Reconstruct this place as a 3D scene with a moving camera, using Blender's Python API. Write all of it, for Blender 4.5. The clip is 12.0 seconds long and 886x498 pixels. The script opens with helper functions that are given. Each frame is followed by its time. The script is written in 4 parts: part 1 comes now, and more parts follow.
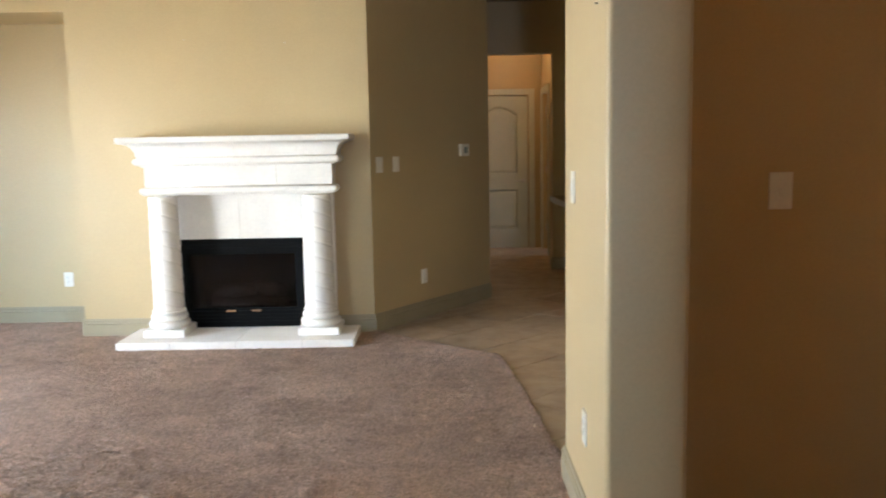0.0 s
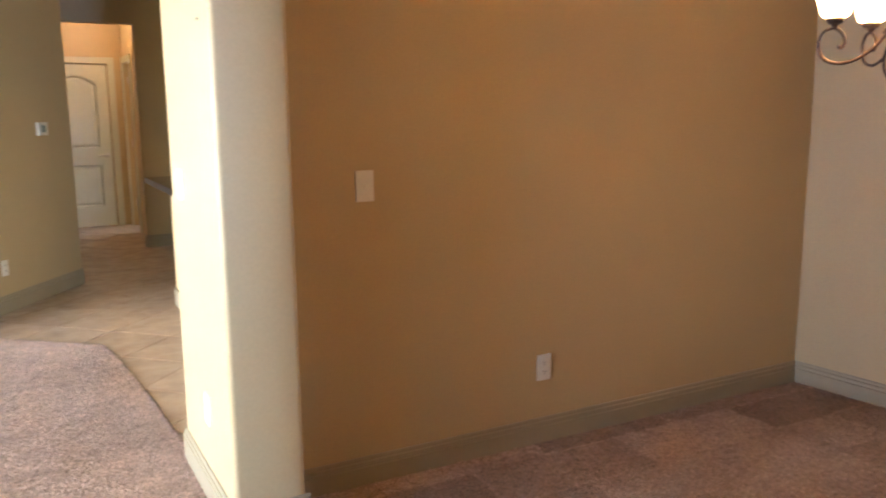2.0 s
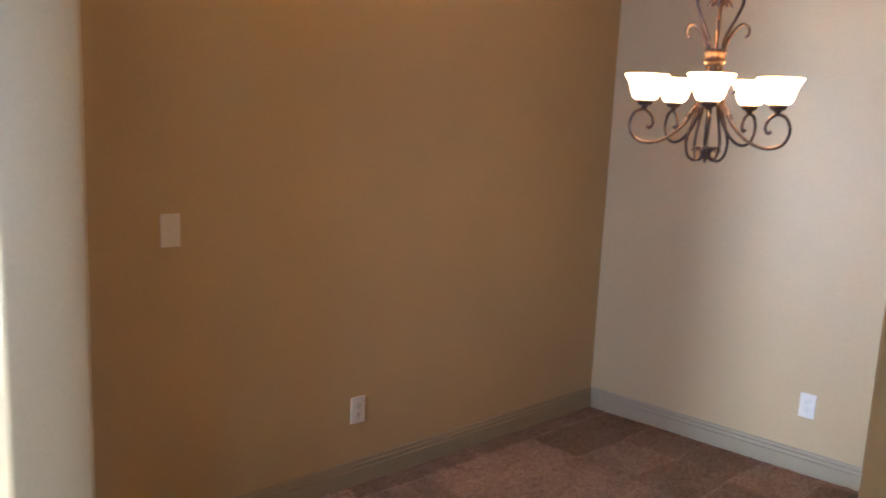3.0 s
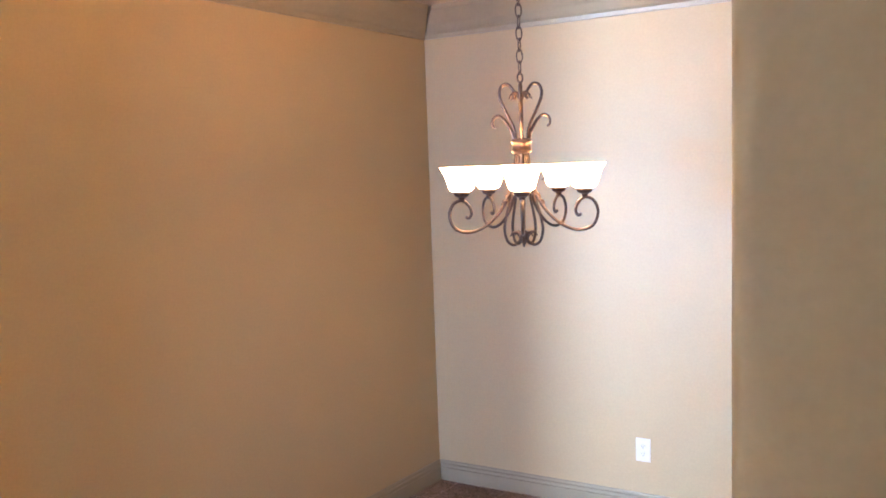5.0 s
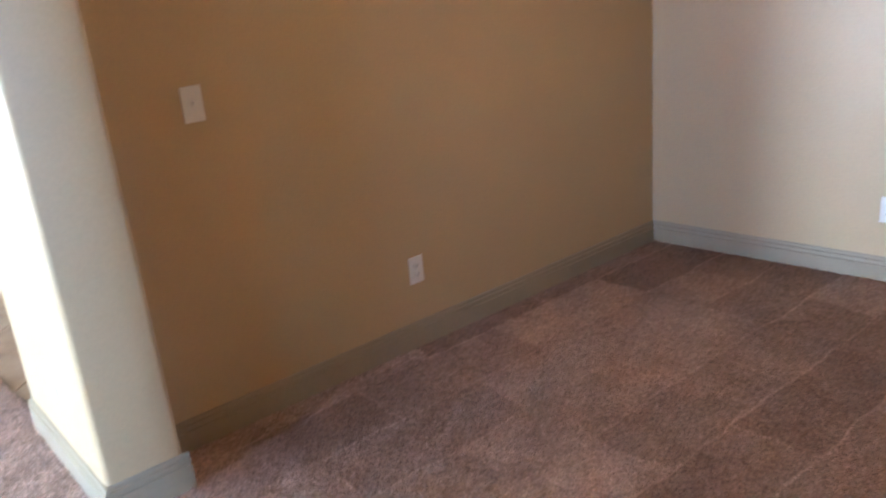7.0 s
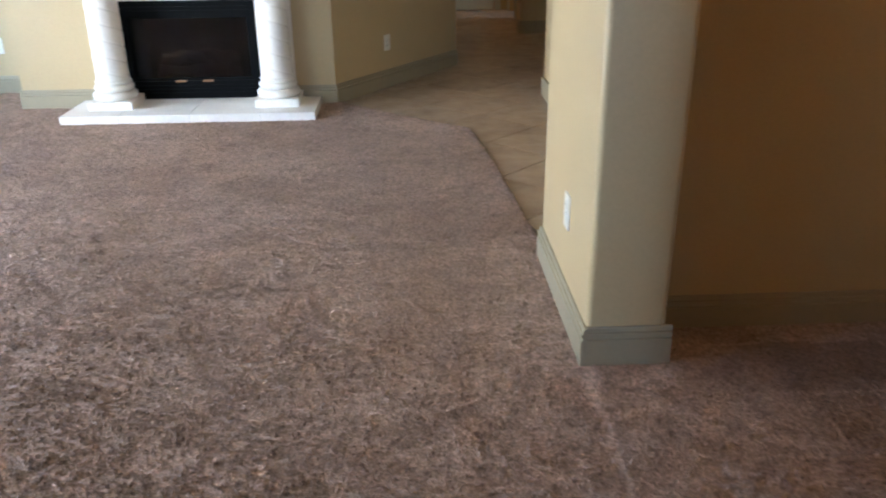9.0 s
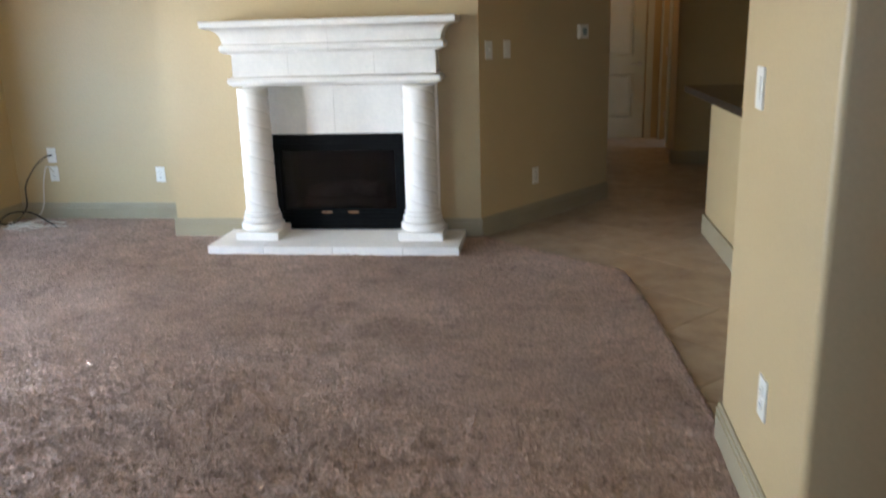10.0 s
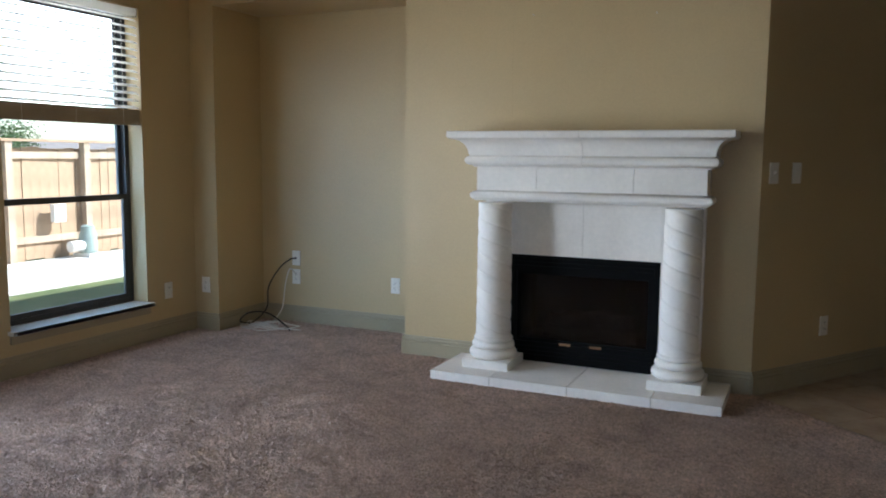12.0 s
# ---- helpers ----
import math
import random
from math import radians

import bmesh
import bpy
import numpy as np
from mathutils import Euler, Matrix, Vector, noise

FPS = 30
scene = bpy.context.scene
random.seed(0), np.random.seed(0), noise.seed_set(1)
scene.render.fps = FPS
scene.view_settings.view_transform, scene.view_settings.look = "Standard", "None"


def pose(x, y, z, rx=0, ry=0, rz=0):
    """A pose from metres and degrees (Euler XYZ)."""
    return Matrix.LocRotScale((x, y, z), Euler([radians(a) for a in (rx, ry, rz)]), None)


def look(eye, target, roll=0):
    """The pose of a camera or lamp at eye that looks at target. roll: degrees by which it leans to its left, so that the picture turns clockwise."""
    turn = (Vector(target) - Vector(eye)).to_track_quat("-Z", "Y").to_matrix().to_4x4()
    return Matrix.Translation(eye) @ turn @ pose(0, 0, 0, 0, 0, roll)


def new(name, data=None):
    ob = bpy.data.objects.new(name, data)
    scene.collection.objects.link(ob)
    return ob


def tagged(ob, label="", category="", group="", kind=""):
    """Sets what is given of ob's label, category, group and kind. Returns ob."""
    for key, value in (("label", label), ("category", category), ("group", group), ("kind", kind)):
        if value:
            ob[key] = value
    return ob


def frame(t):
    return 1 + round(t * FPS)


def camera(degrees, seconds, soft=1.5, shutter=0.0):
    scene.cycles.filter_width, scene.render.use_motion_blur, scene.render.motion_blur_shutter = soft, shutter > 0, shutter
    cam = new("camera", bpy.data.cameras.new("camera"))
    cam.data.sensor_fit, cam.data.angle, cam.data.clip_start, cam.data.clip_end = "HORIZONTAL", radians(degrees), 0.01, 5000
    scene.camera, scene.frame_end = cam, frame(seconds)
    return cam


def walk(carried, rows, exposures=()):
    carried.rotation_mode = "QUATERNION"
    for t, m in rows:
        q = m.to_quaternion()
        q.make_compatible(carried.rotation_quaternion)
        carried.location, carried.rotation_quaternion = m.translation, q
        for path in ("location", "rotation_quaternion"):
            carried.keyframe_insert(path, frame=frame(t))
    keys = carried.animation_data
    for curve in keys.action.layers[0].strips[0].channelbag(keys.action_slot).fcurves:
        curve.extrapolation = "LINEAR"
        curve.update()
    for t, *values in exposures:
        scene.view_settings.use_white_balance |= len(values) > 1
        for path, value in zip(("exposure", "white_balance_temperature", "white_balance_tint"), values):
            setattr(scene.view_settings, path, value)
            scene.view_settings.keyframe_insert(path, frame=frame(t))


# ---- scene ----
PATH = [
    (0, (0.678, -0.124, 1.302), (0.662, 1.862, 1.064), -1.1),
    (0.5, (0.644, -0.147, 1.329), (0.874, 1.829, 1.126), 0.4),
    (1, (0.588, -0.266, 1.365), (0.971, 1.668, 1.029), -0.6),
    (1.5, (0.571, -0.368, 1.376), (1.228, 1.493, 1.055), 0.3),
    (2, (0.56, -0.36, 1.44), (1.489, 1.378, 1.099), -0.5),
    (2.5, (0.553, -0.264, 1.562), (1.716, 1.318, 1.185), 1.1),
    (3, (0.566, -0.242, 1.611), (1.893, 1.215, 1.271), 2.6),
    (3.5, (0.592, -0.234, 1.659), (2.072, 1.082, 1.381), 3.0),
    (3.7, (0.597, -0.23, 1.675), (2.121, 1.04, 1.422), 2.6),
    (5.3, (0.611, -0.181, 1.727), (2.244, 0.955, 1.522), -2.8),
    (5.5, (0.635, -0.148, 1.71), (2.251, 1.005, 1.47), -3.9),
    (6, (0.66, -0.139, 1.654), (2.192, 1.102, 1.317), -4.3),
    (6.5, (0.671, -0.126, 1.595), (2.065, 1.224, 1.112), -4.9),
    (7, (0.658, -0.111, 1.513), (1.84, 1.359, 0.851), -5.4),
    (7.2, (0.687, -0.163, 1.519), (1.751, 1.365, 0.787), -4.7),
    (8.8, (0.616, 0.022, 1.326), (0.8, 1.858, 0.556), -0.6),
    (9, (0.614, 0.082, 1.303), (0.692, 1.916, 0.509), -0.6),
    (9.5, (0.569, 0.241, 1.321), (0.446, 2.092, 0.575), -1.2),
    (10, (0.54, 0.449, 1.34), (0.292, 2.364, 0.822), -1.6),
    (10.5, (0.523, 0.648, 1.352), (0.116, 2.589, 1.091), 1.1),
    (11, (0.504, 0.792, 1.315), (-0.098, 2.695, 1.185), -1.0),
    (11.5, (0.444, 0.936, 1.266), (-0.283, 2.788, 1.059), 0.1),
    (12, (0.373, 1.067, 1.292), (-0.45, 2.875, 1.065), 0.5),
]
cam = camera(57.4, 12.0, soft=1.8, shutter=0.3)
EXPOSURES = [(0, 2.82, 6200, 6), (1.0, 2.77, 6200, 6), (1.5, 3.47, 6050, 10), (2.0, 4.12, 5850, 10), (2.5, 3.37, 5600, 10), (3.0, 3.77, 5300, 10), (3.5, 4.12, 5150, 10), (5.5, 4.6, 4900, 10), (6.5, 4.6, 4850, 10), (7.0, 4.05, 4850, 10), (7.2, 3.92, 5100, 10), (8.8, 2.94, 5600, 6), (9.5, 2.59, 5600, 6), (10.0, 2.37, 5800, 6), (10.5, 2.75, 5800, 6), (11.0, 2.27, 5850, 6), (11.5, 1.8, 5750, 6), (12.0, 1.42, 5600, 6)]
walk(cam, [(t, look(eye, aim, roll)) for t, eye, aim, roll in PATH], EXPOSURES)

# ---- world, sun, large lights ----
world = bpy.data.worlds.new("sky")
scene.world = world
world.use_nodes = True
wn = world.node_tree.nodes
sky = wn.new("ShaderNodeTexSky")
sky.sky_type = "NISHITA"
sky.sun_disc = False
SUN_EL, SUN_AZ = radians(42), radians(52)   # azimuth clockwise from +y
sky.sun_elevation, sky.sun_rotation = SUN_EL, SUN_AZ
world.node_tree.links.new(sky.outputs[0], wn["Background"].inputs[0])
wn["Background"].inputs[1].default_value = 0.15
sun_data = bpy.data.lights.new("sun", "SUN")
sun_data.energy, sun_data.angle, sun_data.color = 5.0, radians(0.5), (1.0, 0.95, 0.86)
sun = new("sun", sun_data)
sun_from = Vector((math.sin(SUN_AZ) * math.cos(SUN_EL), math.cos(SUN_AZ) * math.cos(SUN_EL), math.sin(SUN_EL)))
sun.matrix_world = look(sun_from * 30, (0, 0, 0))

def window_light(place, wide, high, watts, aim, color, spread=180):
    """The light of sky or sunlit ground in an opening, slanting into the room."""
    d = bpy.data.lights.new("window_light", "AREA")
    d.spread = radians(spread)
    d.shape, d.size, d.size_y, d.energy, d.color = "RECTANGLE", wide, high, watts, color
    new("window_light", d).matrix_world = look(place, Vector(place) + Vector(aim))


COOL, SUNLIT = (0.54, 0.71, 1.0), (1.0, 0.84, 0.54)
window_light((-3.98, 1.18, 1.46), 0.58, 0.38, 5.8, (1, 0.14, -0.12), (0.60, 0.73, 1.0), 120)
window_light((-3.98, 3.05, 0.95), 0.98, 1.30, 11.5, (1, 0.40, -0.10), COOL, 120)
window_light((-3.985, 3.05, 1.15), 0.98, 1.70, 8.0, (1, 0.42, 0.10), SUNLIT, 120)
# both fill an added opening in the unseen south wall, for frontal light
window_light((-2.60, 0.56, 1.10), 1.5, 1.40, 0.5, (-0.1, 1, -0.30), COOL, 100)
window_light((-2.60, 0.555, 1.20), 1.5, 1.60, 0.9, (-0.1, 1, 0.20), SUNLIT, 100)
window_light((0.66, -4.78, 1.30), 0.30, 1.6, 2.0, (0.08, 1, 0), COOL, 70)
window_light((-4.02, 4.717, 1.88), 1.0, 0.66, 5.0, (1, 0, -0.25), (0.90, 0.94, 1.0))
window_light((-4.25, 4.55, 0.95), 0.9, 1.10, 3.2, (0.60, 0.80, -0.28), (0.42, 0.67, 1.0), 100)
# added fill for the hall's side room, through an unseen east opening
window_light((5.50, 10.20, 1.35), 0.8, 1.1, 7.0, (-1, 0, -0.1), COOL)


def lamp(name, place, watts, color, radius):
    d = bpy.data.lights.new(name, "POINT")
    d.energy, d.color, d.shadow_soft_size = watts, color, radius
    new(name, d).location = place


WARM = (1.0, 0.40, 0.085)
BULB_WATTS, SHADE_GLOW, HALL_WATTS = 0.22, 2.5, 0.5
lamp("hall_bulb", (1.55, 9.95, 2.60), HALL_WATTS, (1.0, 0.82, 0.58), 0.06)

# ---- materials ----
def material(name, base, rough=0.6, metal=0.0):
    m = bpy.data.materials.new(name)
    m.use_nodes = True
    b = m.node_tree.nodes["Principled BSDF"]
    b.inputs["Base Color"].default_value = (*base, 1)
    b.inputs["Roughness"].default_value = rough
    b.inputs["Metallic"].default_value = metal
    return m, m.node_tree.nodes, m.node_tree.links, b


def noise_tex(n, l, scale, detail=4.0, rough=0.55, coords=None):
    t = n.new("ShaderNodeTexNoise")
    t.inputs["Scale"].default_value, t.inputs["Detail"].default_value, t.inputs["Roughness"].default_value = scale, detail, rough
    if coords is None:
        coords = n.new("ShaderNodeTexCoord").outputs["Object"]
    l.new(coords, t.inputs["Vector"])
    return t.outputs["Fac"]


def ramp(n, l, fac, stops):
    r = n.new("ShaderNodeValToRGB")
    e = r.color_ramp.elements
    e[0].position, e[0].color = stops[0][0], (*stops[0][1], 1)
    e[1].position, e[1].color = stops[-1][0], (*stops[-1][1], 1)
    for p, c in stops[1:-1]:
        x = e.new(p)
        x.color = (*c, 1)
    l.new(fac, r.inputs["Fac"])
    return r.outputs["Color"]


def mix(n, l, fac, a, b, blend="MIX"):
    x = n.new("ShaderNodeMix")
    x.data_type, x.blend_type = "RGBA", blend
    for sock, v in ((x.inputs["Factor"], fac), (x.inputs["A"], a), (x.inputs["B"], b)):
        if isinstance(v, (int, float)):
            sock.default_value = v
        elif isinstance(v, tuple):
            sock.default_value = (*v, 1)
        else:
            l.new(v, sock)
    return x.outputs["Result"]


def bump(n, l, b, height, strength, distance):
    x = n.new("ShaderNodeBump")
    x.inputs["Strength"].default_value, x.inputs["Distance"].default_value = strength, distance
    l.new(height, x.inputs["Height"])
    l.new(x.outputs["Normal"], b.inputs["Normal"])


def shade(c, k):
    return tuple(min(1.0, v * k) for v in c)


def mottled(name, base, rough, scale, spread=0.12, fine=120, relief=0.15, depth=0.002, metal=0.0):
    """A surface with soft stains, fine grain and a shallow relief."""
    m, n, l, b = material(name, base, rough, metal)
    big = ramp(n, l, noise_tex(n, l, scale, 3), [(0.3, shade(base, 1 - spread)), (0.7, shade(base, 1 + spread))])
    grain = ramp(n, l, noise_tex(n, l, fine, 2), [(0.3, (0.94, 0.94, 0.94)), (0.7, (1.0, 1.0, 1.0))])
    l.new(mix(n, l, 1.0, big, grain, "MULTIPLY"), b.inputs["Base Color"])
    bump(n, l, b, noise_tex(n, l, fine, 3), relief, depth)
    return m


WALL_PAINT = mottled("wall_paint", (0.53, 0.392, 0.204), 0.46, 1.3, 0.035, 95, 0.16, 0.003)
CEILING_PAINT = mottled("ceiling_paint", (0.50, 0.41, 0.27), 0.8, 2.0, 0.03, 70, 0.3, 0.004)
TRIM_PAINT = mottled("trim_paint", (0.36, 0.297, 0.188), 0.4, 3.0, 0.05, 60, 0.05, 0.001)
DOOR_PAINT = mottled("door_paint", (0.60, 0.58, 0.44), 0.4, 3.0, 0.04, 60, 0.05, 0.001)
STONE = mottled("cast_stone", (0.83, 0.77, 0.70), 0.75, 5.0, 0.05, 45, 0.35, 0.003)
PLATE = mottled("plate_plastic", (0.80, 0.76, 0.68), 0.35, 8.0, 0.02, 80, 0.02, 0.0005)
SLOT = mottled("dark_slot", (0.05, 0.045, 0.04), 0.6, 8.0, 0.05, 80, 0.02, 0.0005)
BLACK_METAL = mottled("black_metal", (0.004, 0.004, 0.0042), 0.6, 6.0, 0.15, 90, 0.1, 0.001)
BRASS = mottled("brass", (0.48, 0.27, 0.15), 0.35, 8.0, 0.1, 90, 0.05, 0.0005, 1.0)
BRONZE = mottled("bronze_frame", (0.035, 0.032, 0.030), 0.4, 6.0, 0.15, 90, 0.05, 0.0005)
IRON = mottled("antique_bronze", (0.060, 0.038, 0.029), 0.42, 25.0, 0.4, 140, 0.2, 0.001, 0.75)
NICKEL = mottled("satin_nickel", (0.62, 0.58, 0.52), 0.3, 12.0, 0.06, 90, 0.05, 0.0005, 1.0)
GRANITE = mottled("dark_granite", (0.035, 0.026, 0.022), 0.12, 30.0, 0.5, 160, 0.02, 0.0003)
BLIND = mottled("blind_slat", (0.80, 0.78, 0.72), 0.45, 5.0, 0.04, 60, 0.05, 0.0005)
# gathered slats: a darker, browner tone than the hanging ones
BLIND_GATHERED = mottled("blind_stack", (0.42, 0.33, 0.22), 0.5, 5.0, 0.12, 60, 0.1, 0.001)
BLACK_METAL.node_tree.nodes["Principled BSDF"].inputs["Specular IOR Level"].default_value = 0.08


def translucent(m, share):
    """Lets part of the light through a thin slat."""
    n, l = m.node_tree.nodes, m.node_tree.links
    b, t, x = n["Principled BSDF"], n.new("ShaderNodeBsdfTranslucent"), n.new("ShaderNodeMixShader")
    t.inputs["Color"].default_value = (0.95, 0.93, 0.88, 1)
    x.inputs[0].default_value = share
    l.new(b.outputs[0], x.inputs[1])
    l.new(t.outputs[0], x.inputs[2])
    l.new(x.outputs[0], n["Material Output"].inputs["Surface"])


translucent(BLIND, 0.65)
SILL_PAINT = mottled("sill_paint", (0.70, 0.68, 0.62), 0.35, 5.0, 0.03, 60, 0.03, 0.0005)
CABLE_BLACK = mottled("cable_black", (0.02, 0.018, 0.016), 0.5, 10.0, 0.1, 90, 0.02, 0.0005)
CABLE_WHITE = mottled("cable_white", (0.72, 0.65, 0.54), 0.5, 10.0, 0.08, 90, 0.02, 0.0005)
SOOT = mottled("soot", (0.035, 0.034, 0.034), 0.9, 10.0, 0.4, 60, 0.3, 0.003)
LOG = mottled("fire_log", (0.16, 0.13, 0.11), 0.9, 14.0, 0.5, 60, 0.5, 0.006)
SUBFLOOR = mottled("subfloor", (0.30, 0.28, 0.25), 0.9, 3.0, 0.1, 60, 0.2, 0.002)
GROUT = mottled("grout", (0.24, 0.18, 0.125), 0.9, 5.0, 0.1, 120, 0.3, 0.002)
FENCE_WOOD = mottled("fence_wood", (0.36, 0.25, 0.16), 0.85, 2.5, 0.3, 40, 0.4, 0.004)
FENCE_POST = mottled("fence_post_wood", (0.38, 0.30, 0.22), 0.85, 2.5, 0.3, 40, 0.4, 0.004)
CONCRETE = mottled("concrete", (0.52, 0.50, 0.46), 0.9, 1.5, 0.1, 40, 0.3, 0.003)
ROOF = mottled("roof_shingle", (0.17, 0.15, 0.14), 0.9, 4.0, 0.25, 30, 0.5, 0.01)
BRICK_FAR = mottled("far_brick", (0.48, 0.36, 0.28), 0.9, 4.0, 0.15, 30, 0.3, 0.005)
UTILITY = mottled("utility_grey", (0.24, 0.30, 0.28), 0.5, 6.0, 0.1, 60, 0.05, 0.001)
UTILITY_WHITE = mottled("utility_white", (0.65, 0.65, 0.62), 0.5, 6.0, 0.06, 60, 0.05, 0.001)
BARK = mottled("bark", (0.14, 0.10, 0.07), 0.9, 8.0, 0.3, 40, 0.6, 0.01)
LEAF = mottled("leaf", (0.07, 0.12, 0.035), 0.6, 3.0, 0.4, 40, 0.1, 0.002)


def carpet_material():
    m, n, l, b = material("carpet_pile", (0.24, 0.17, 0.125), 0.95)
    co = n.new("ShaderNodeTexCoord").outputs["Object"]
    tuft = noise_tex(n, l, 95, 3, 0.65, co)
    clump = noise_tex(n, l, 42, 5, 0.72, co)
    nap = noise_tex(n, l, 6.0, 6, 0.75, co)
    wide = noise_tex(n, l, 1.1, 4, 0.6, co)
    c = ramp(n, l, clump, [(0.33, (0.50, 0.355, 0.275)), (0.47, (0.71, 0.508, 0.398)), (0.66, (0.88, 0.650, 0.530))])
    c = mix(n, l, 1.0, c, ramp(n, l, tuft, [(0.34, (0.68, 0.66, 0.64)), (0.60, (1.20, 1.19, 1.18))]), "MULTIPLY")
    lone = n.new("ShaderNodeNewGeometry").outputs["Random Per Island"]
    c = mix(n, l, 1.0, c, ramp(n, l, lone, [(0.0, (0.72, 0.71, 0.70)), (0.5, (0.81, 0.81, 0.81)), (1.0, (0.90, 0.90, 0.90))]), "MULTIPLY")
    c = mix(n, l, 1.0, c, ramp(n, l, nap, [(0.38, (0.87, 0.86, 0.85)), (0.58, (1.10, 1.10, 1.10))]), "MULTIPLY")
    crease = noise_tex(n, l, 7.0, 3, 0.6, co)
    marks = ramp(n, l, crease, [(0.455, (1.0, 1.0, 1.0)), (0.485, (0.66, 0.64, 0.62)), (0.515, (1.0, 1.0, 1.0))])
    c = mix(n, l, ramp(n, l, noise_tex(n, l, 2.3, 3, 0.6, co), [(0.45, (0.0, 0.0, 0.0)), (0.60, (1.0, 1.0, 1.0))]), c, mix(n, l, 1.0, c, marks, "MULTIPLY"))
    c = mix(n, l, 1.0, c, ramp(n, l, wide, [(0.38, (0.84, 0.83, 0.82)), (0.62, (1.06, 1.06, 1.06))]), "MULTIPLY")
    # vacuum strips, lying only in the dining room; their low tones also paint its dimmer light
    warp = n.new("ShaderNodeVectorMath")
    warp.operation = "MULTIPLY_ADD"
    wob = n.new("ShaderNodeTexNoise")
    wob.inputs["Scale"].default_value, wob.inputs["Detail"].default_value = 4.0, 5.0
    l.new(co, wob.inputs["Vector"])
    l.new(wob.outputs["Color"], warp.inputs[0])
    warp.inputs[1].default_value = (0.15, 0.085, 0.0)
    l.new(co, warp.inputs[2])
    strips = n.new("ShaderNodeTexBrick")
    strips.inputs["Scale"].default_value, strips.inputs["Mortar Size"].default_value = 1.0, 0.005
    strips.inputs["Brick Width"].default_value, strips.inputs["Row Height"].default_value = 0.72, 0.29
    strips.inputs["Color1"].default_value, strips.inputs["Color2"].default_value, strips.inputs["Mortar"].default_value = (0.48, 0.46, 0.45, 1), (0.90, 0.92, 0.92, 1), (0.84, 0.84, 0.84, 1)
    l.new(warp.outputs[0], strips.inputs["Vector"])
    sep = n.new("ShaderNodeSeparateXYZ")
    l.new(co, sep.inputs[0])
    inside = n.new("ShaderNodeMapRange")
    inside.inputs["From Min"].default_value, inside.inputs["From Max"].default_value = 1.35, 1.75
    l.new(sep.outputs["X"], inside.inputs["Value"])
    c = mix(n, l, inside.outputs[0], c, mix(n, l, 1.0, c, strips.outputs["Color"], "MULTIPLY"))
    l.new(c, b.inputs["Base Color"])
    b.inputs["Specular IOR Level"].default_value = 0.15
    b.inputs["Sheen Weight"].default_value, b.inputs["Sheen Roughness"].default_value = 0.15, 0.5
    add = n.new("ShaderNodeMath")
    add.operation = "ADD"
    l.new(tuft, add.inputs[0])
    l.new(clump, add.inputs[1])
    bump(n, l, b, add.outputs[0], 1.0, 0.009)
    return m


CARPET = carpet_material()


def tile_material():
    m, n, l, b = material("floor_tile", (0.40, 0.29, 0.19), 0.35)
    co = n.new("ShaderNodeTexCoord").outputs["Object"]
    geo = n.new("ShaderNodeNewGeometry").outputs["Position"]
    c = ramp(n, l, noise_tex(n, l, 5.0, 6, 0.65, geo), [(0.3, (0.30, 0.205, 0.13)), (0.5, (0.40, 0.29, 0.195)), (0.7, (0.48, 0.37, 0.26))])
    rnd = n.new("ShaderNodeObjectInfo").outputs["Random"]
    c = mix(n, l, 1.0, c, ramp(n, l, rnd, [(0.0, (0.88, 0.87, 0.86)), (1.0, (1.05, 1.05, 1.05))]), "MULTIPLY")
    l.new(c, b.inputs["Base Color"])
    l.new(ramp(n, l, noise_tex(n, l, 9, 3, 0.5, geo), [(0.3, (0.28, 0.28, 0.28)), (0.7, (0.48, 0.48, 0.48))]), b.inputs["Roughness"])
    bump(n, l, b, noise_tex(n, l, 22, 4, 0.6, geo), 0.15, 0.004)
    return m


TILE = tile_material()


def grass_material():
    m, n, l, b = material("grass", (0.10, 0.14, 0.04), 0.9)
    co = n.new("ShaderNodeTexCoord").outputs["Object"]
    c = ramp(n, l, noise_tex(n, l, 1.2, 5, 0.65, co), [(0.3, (0.085, 0.12, 0.035)), (0.55, (0.13, 0.16, 0.05)), (0.75, (0.22, 0.21, 0.09))])
    c = mix(n, l, 1.0, c, ramp(n, l, noise_tex(n, l, 60, 3, 0.6, co), [(0.3, (0.6, 0.6, 0.6)), (0.7, (1.1, 1.1, 1.1))]), "MULTIPLY")
    l.new(c, b.inputs["Base Color"])
    bump(n, l, b, noise_tex(n, l, 60, 4, 0.7, co), 0.8, 0.03)
    return m


GRASS = grass_material()


def glass_material(name, tint, rough=0.0):
    m, n, l, b = material(name, tint, rough)
    b.inputs["Transmission Weight"].default_value = 1.0
    b.inputs["IOR"].default_value = 1.45
    return m


GLASS = glass_material("window_glass", (0.97, 0.98, 0.97))
FIRE_GLASS = glass_material("firebox_glass", (0.30, 0.30, 0.32), 0.06)


def shade_material():
    m, n, l, b = material("frosted_glass_shade", (0.92, 0.88, 0.80), 0.4)
    b.inputs["Emission Color"].default_value = (1.0, 0.52, 0.19, 1)
    b.inputs["Emission Strength"].default_value = SHADE_GLOW
    return m


SHADE_GLASS = shade_material()

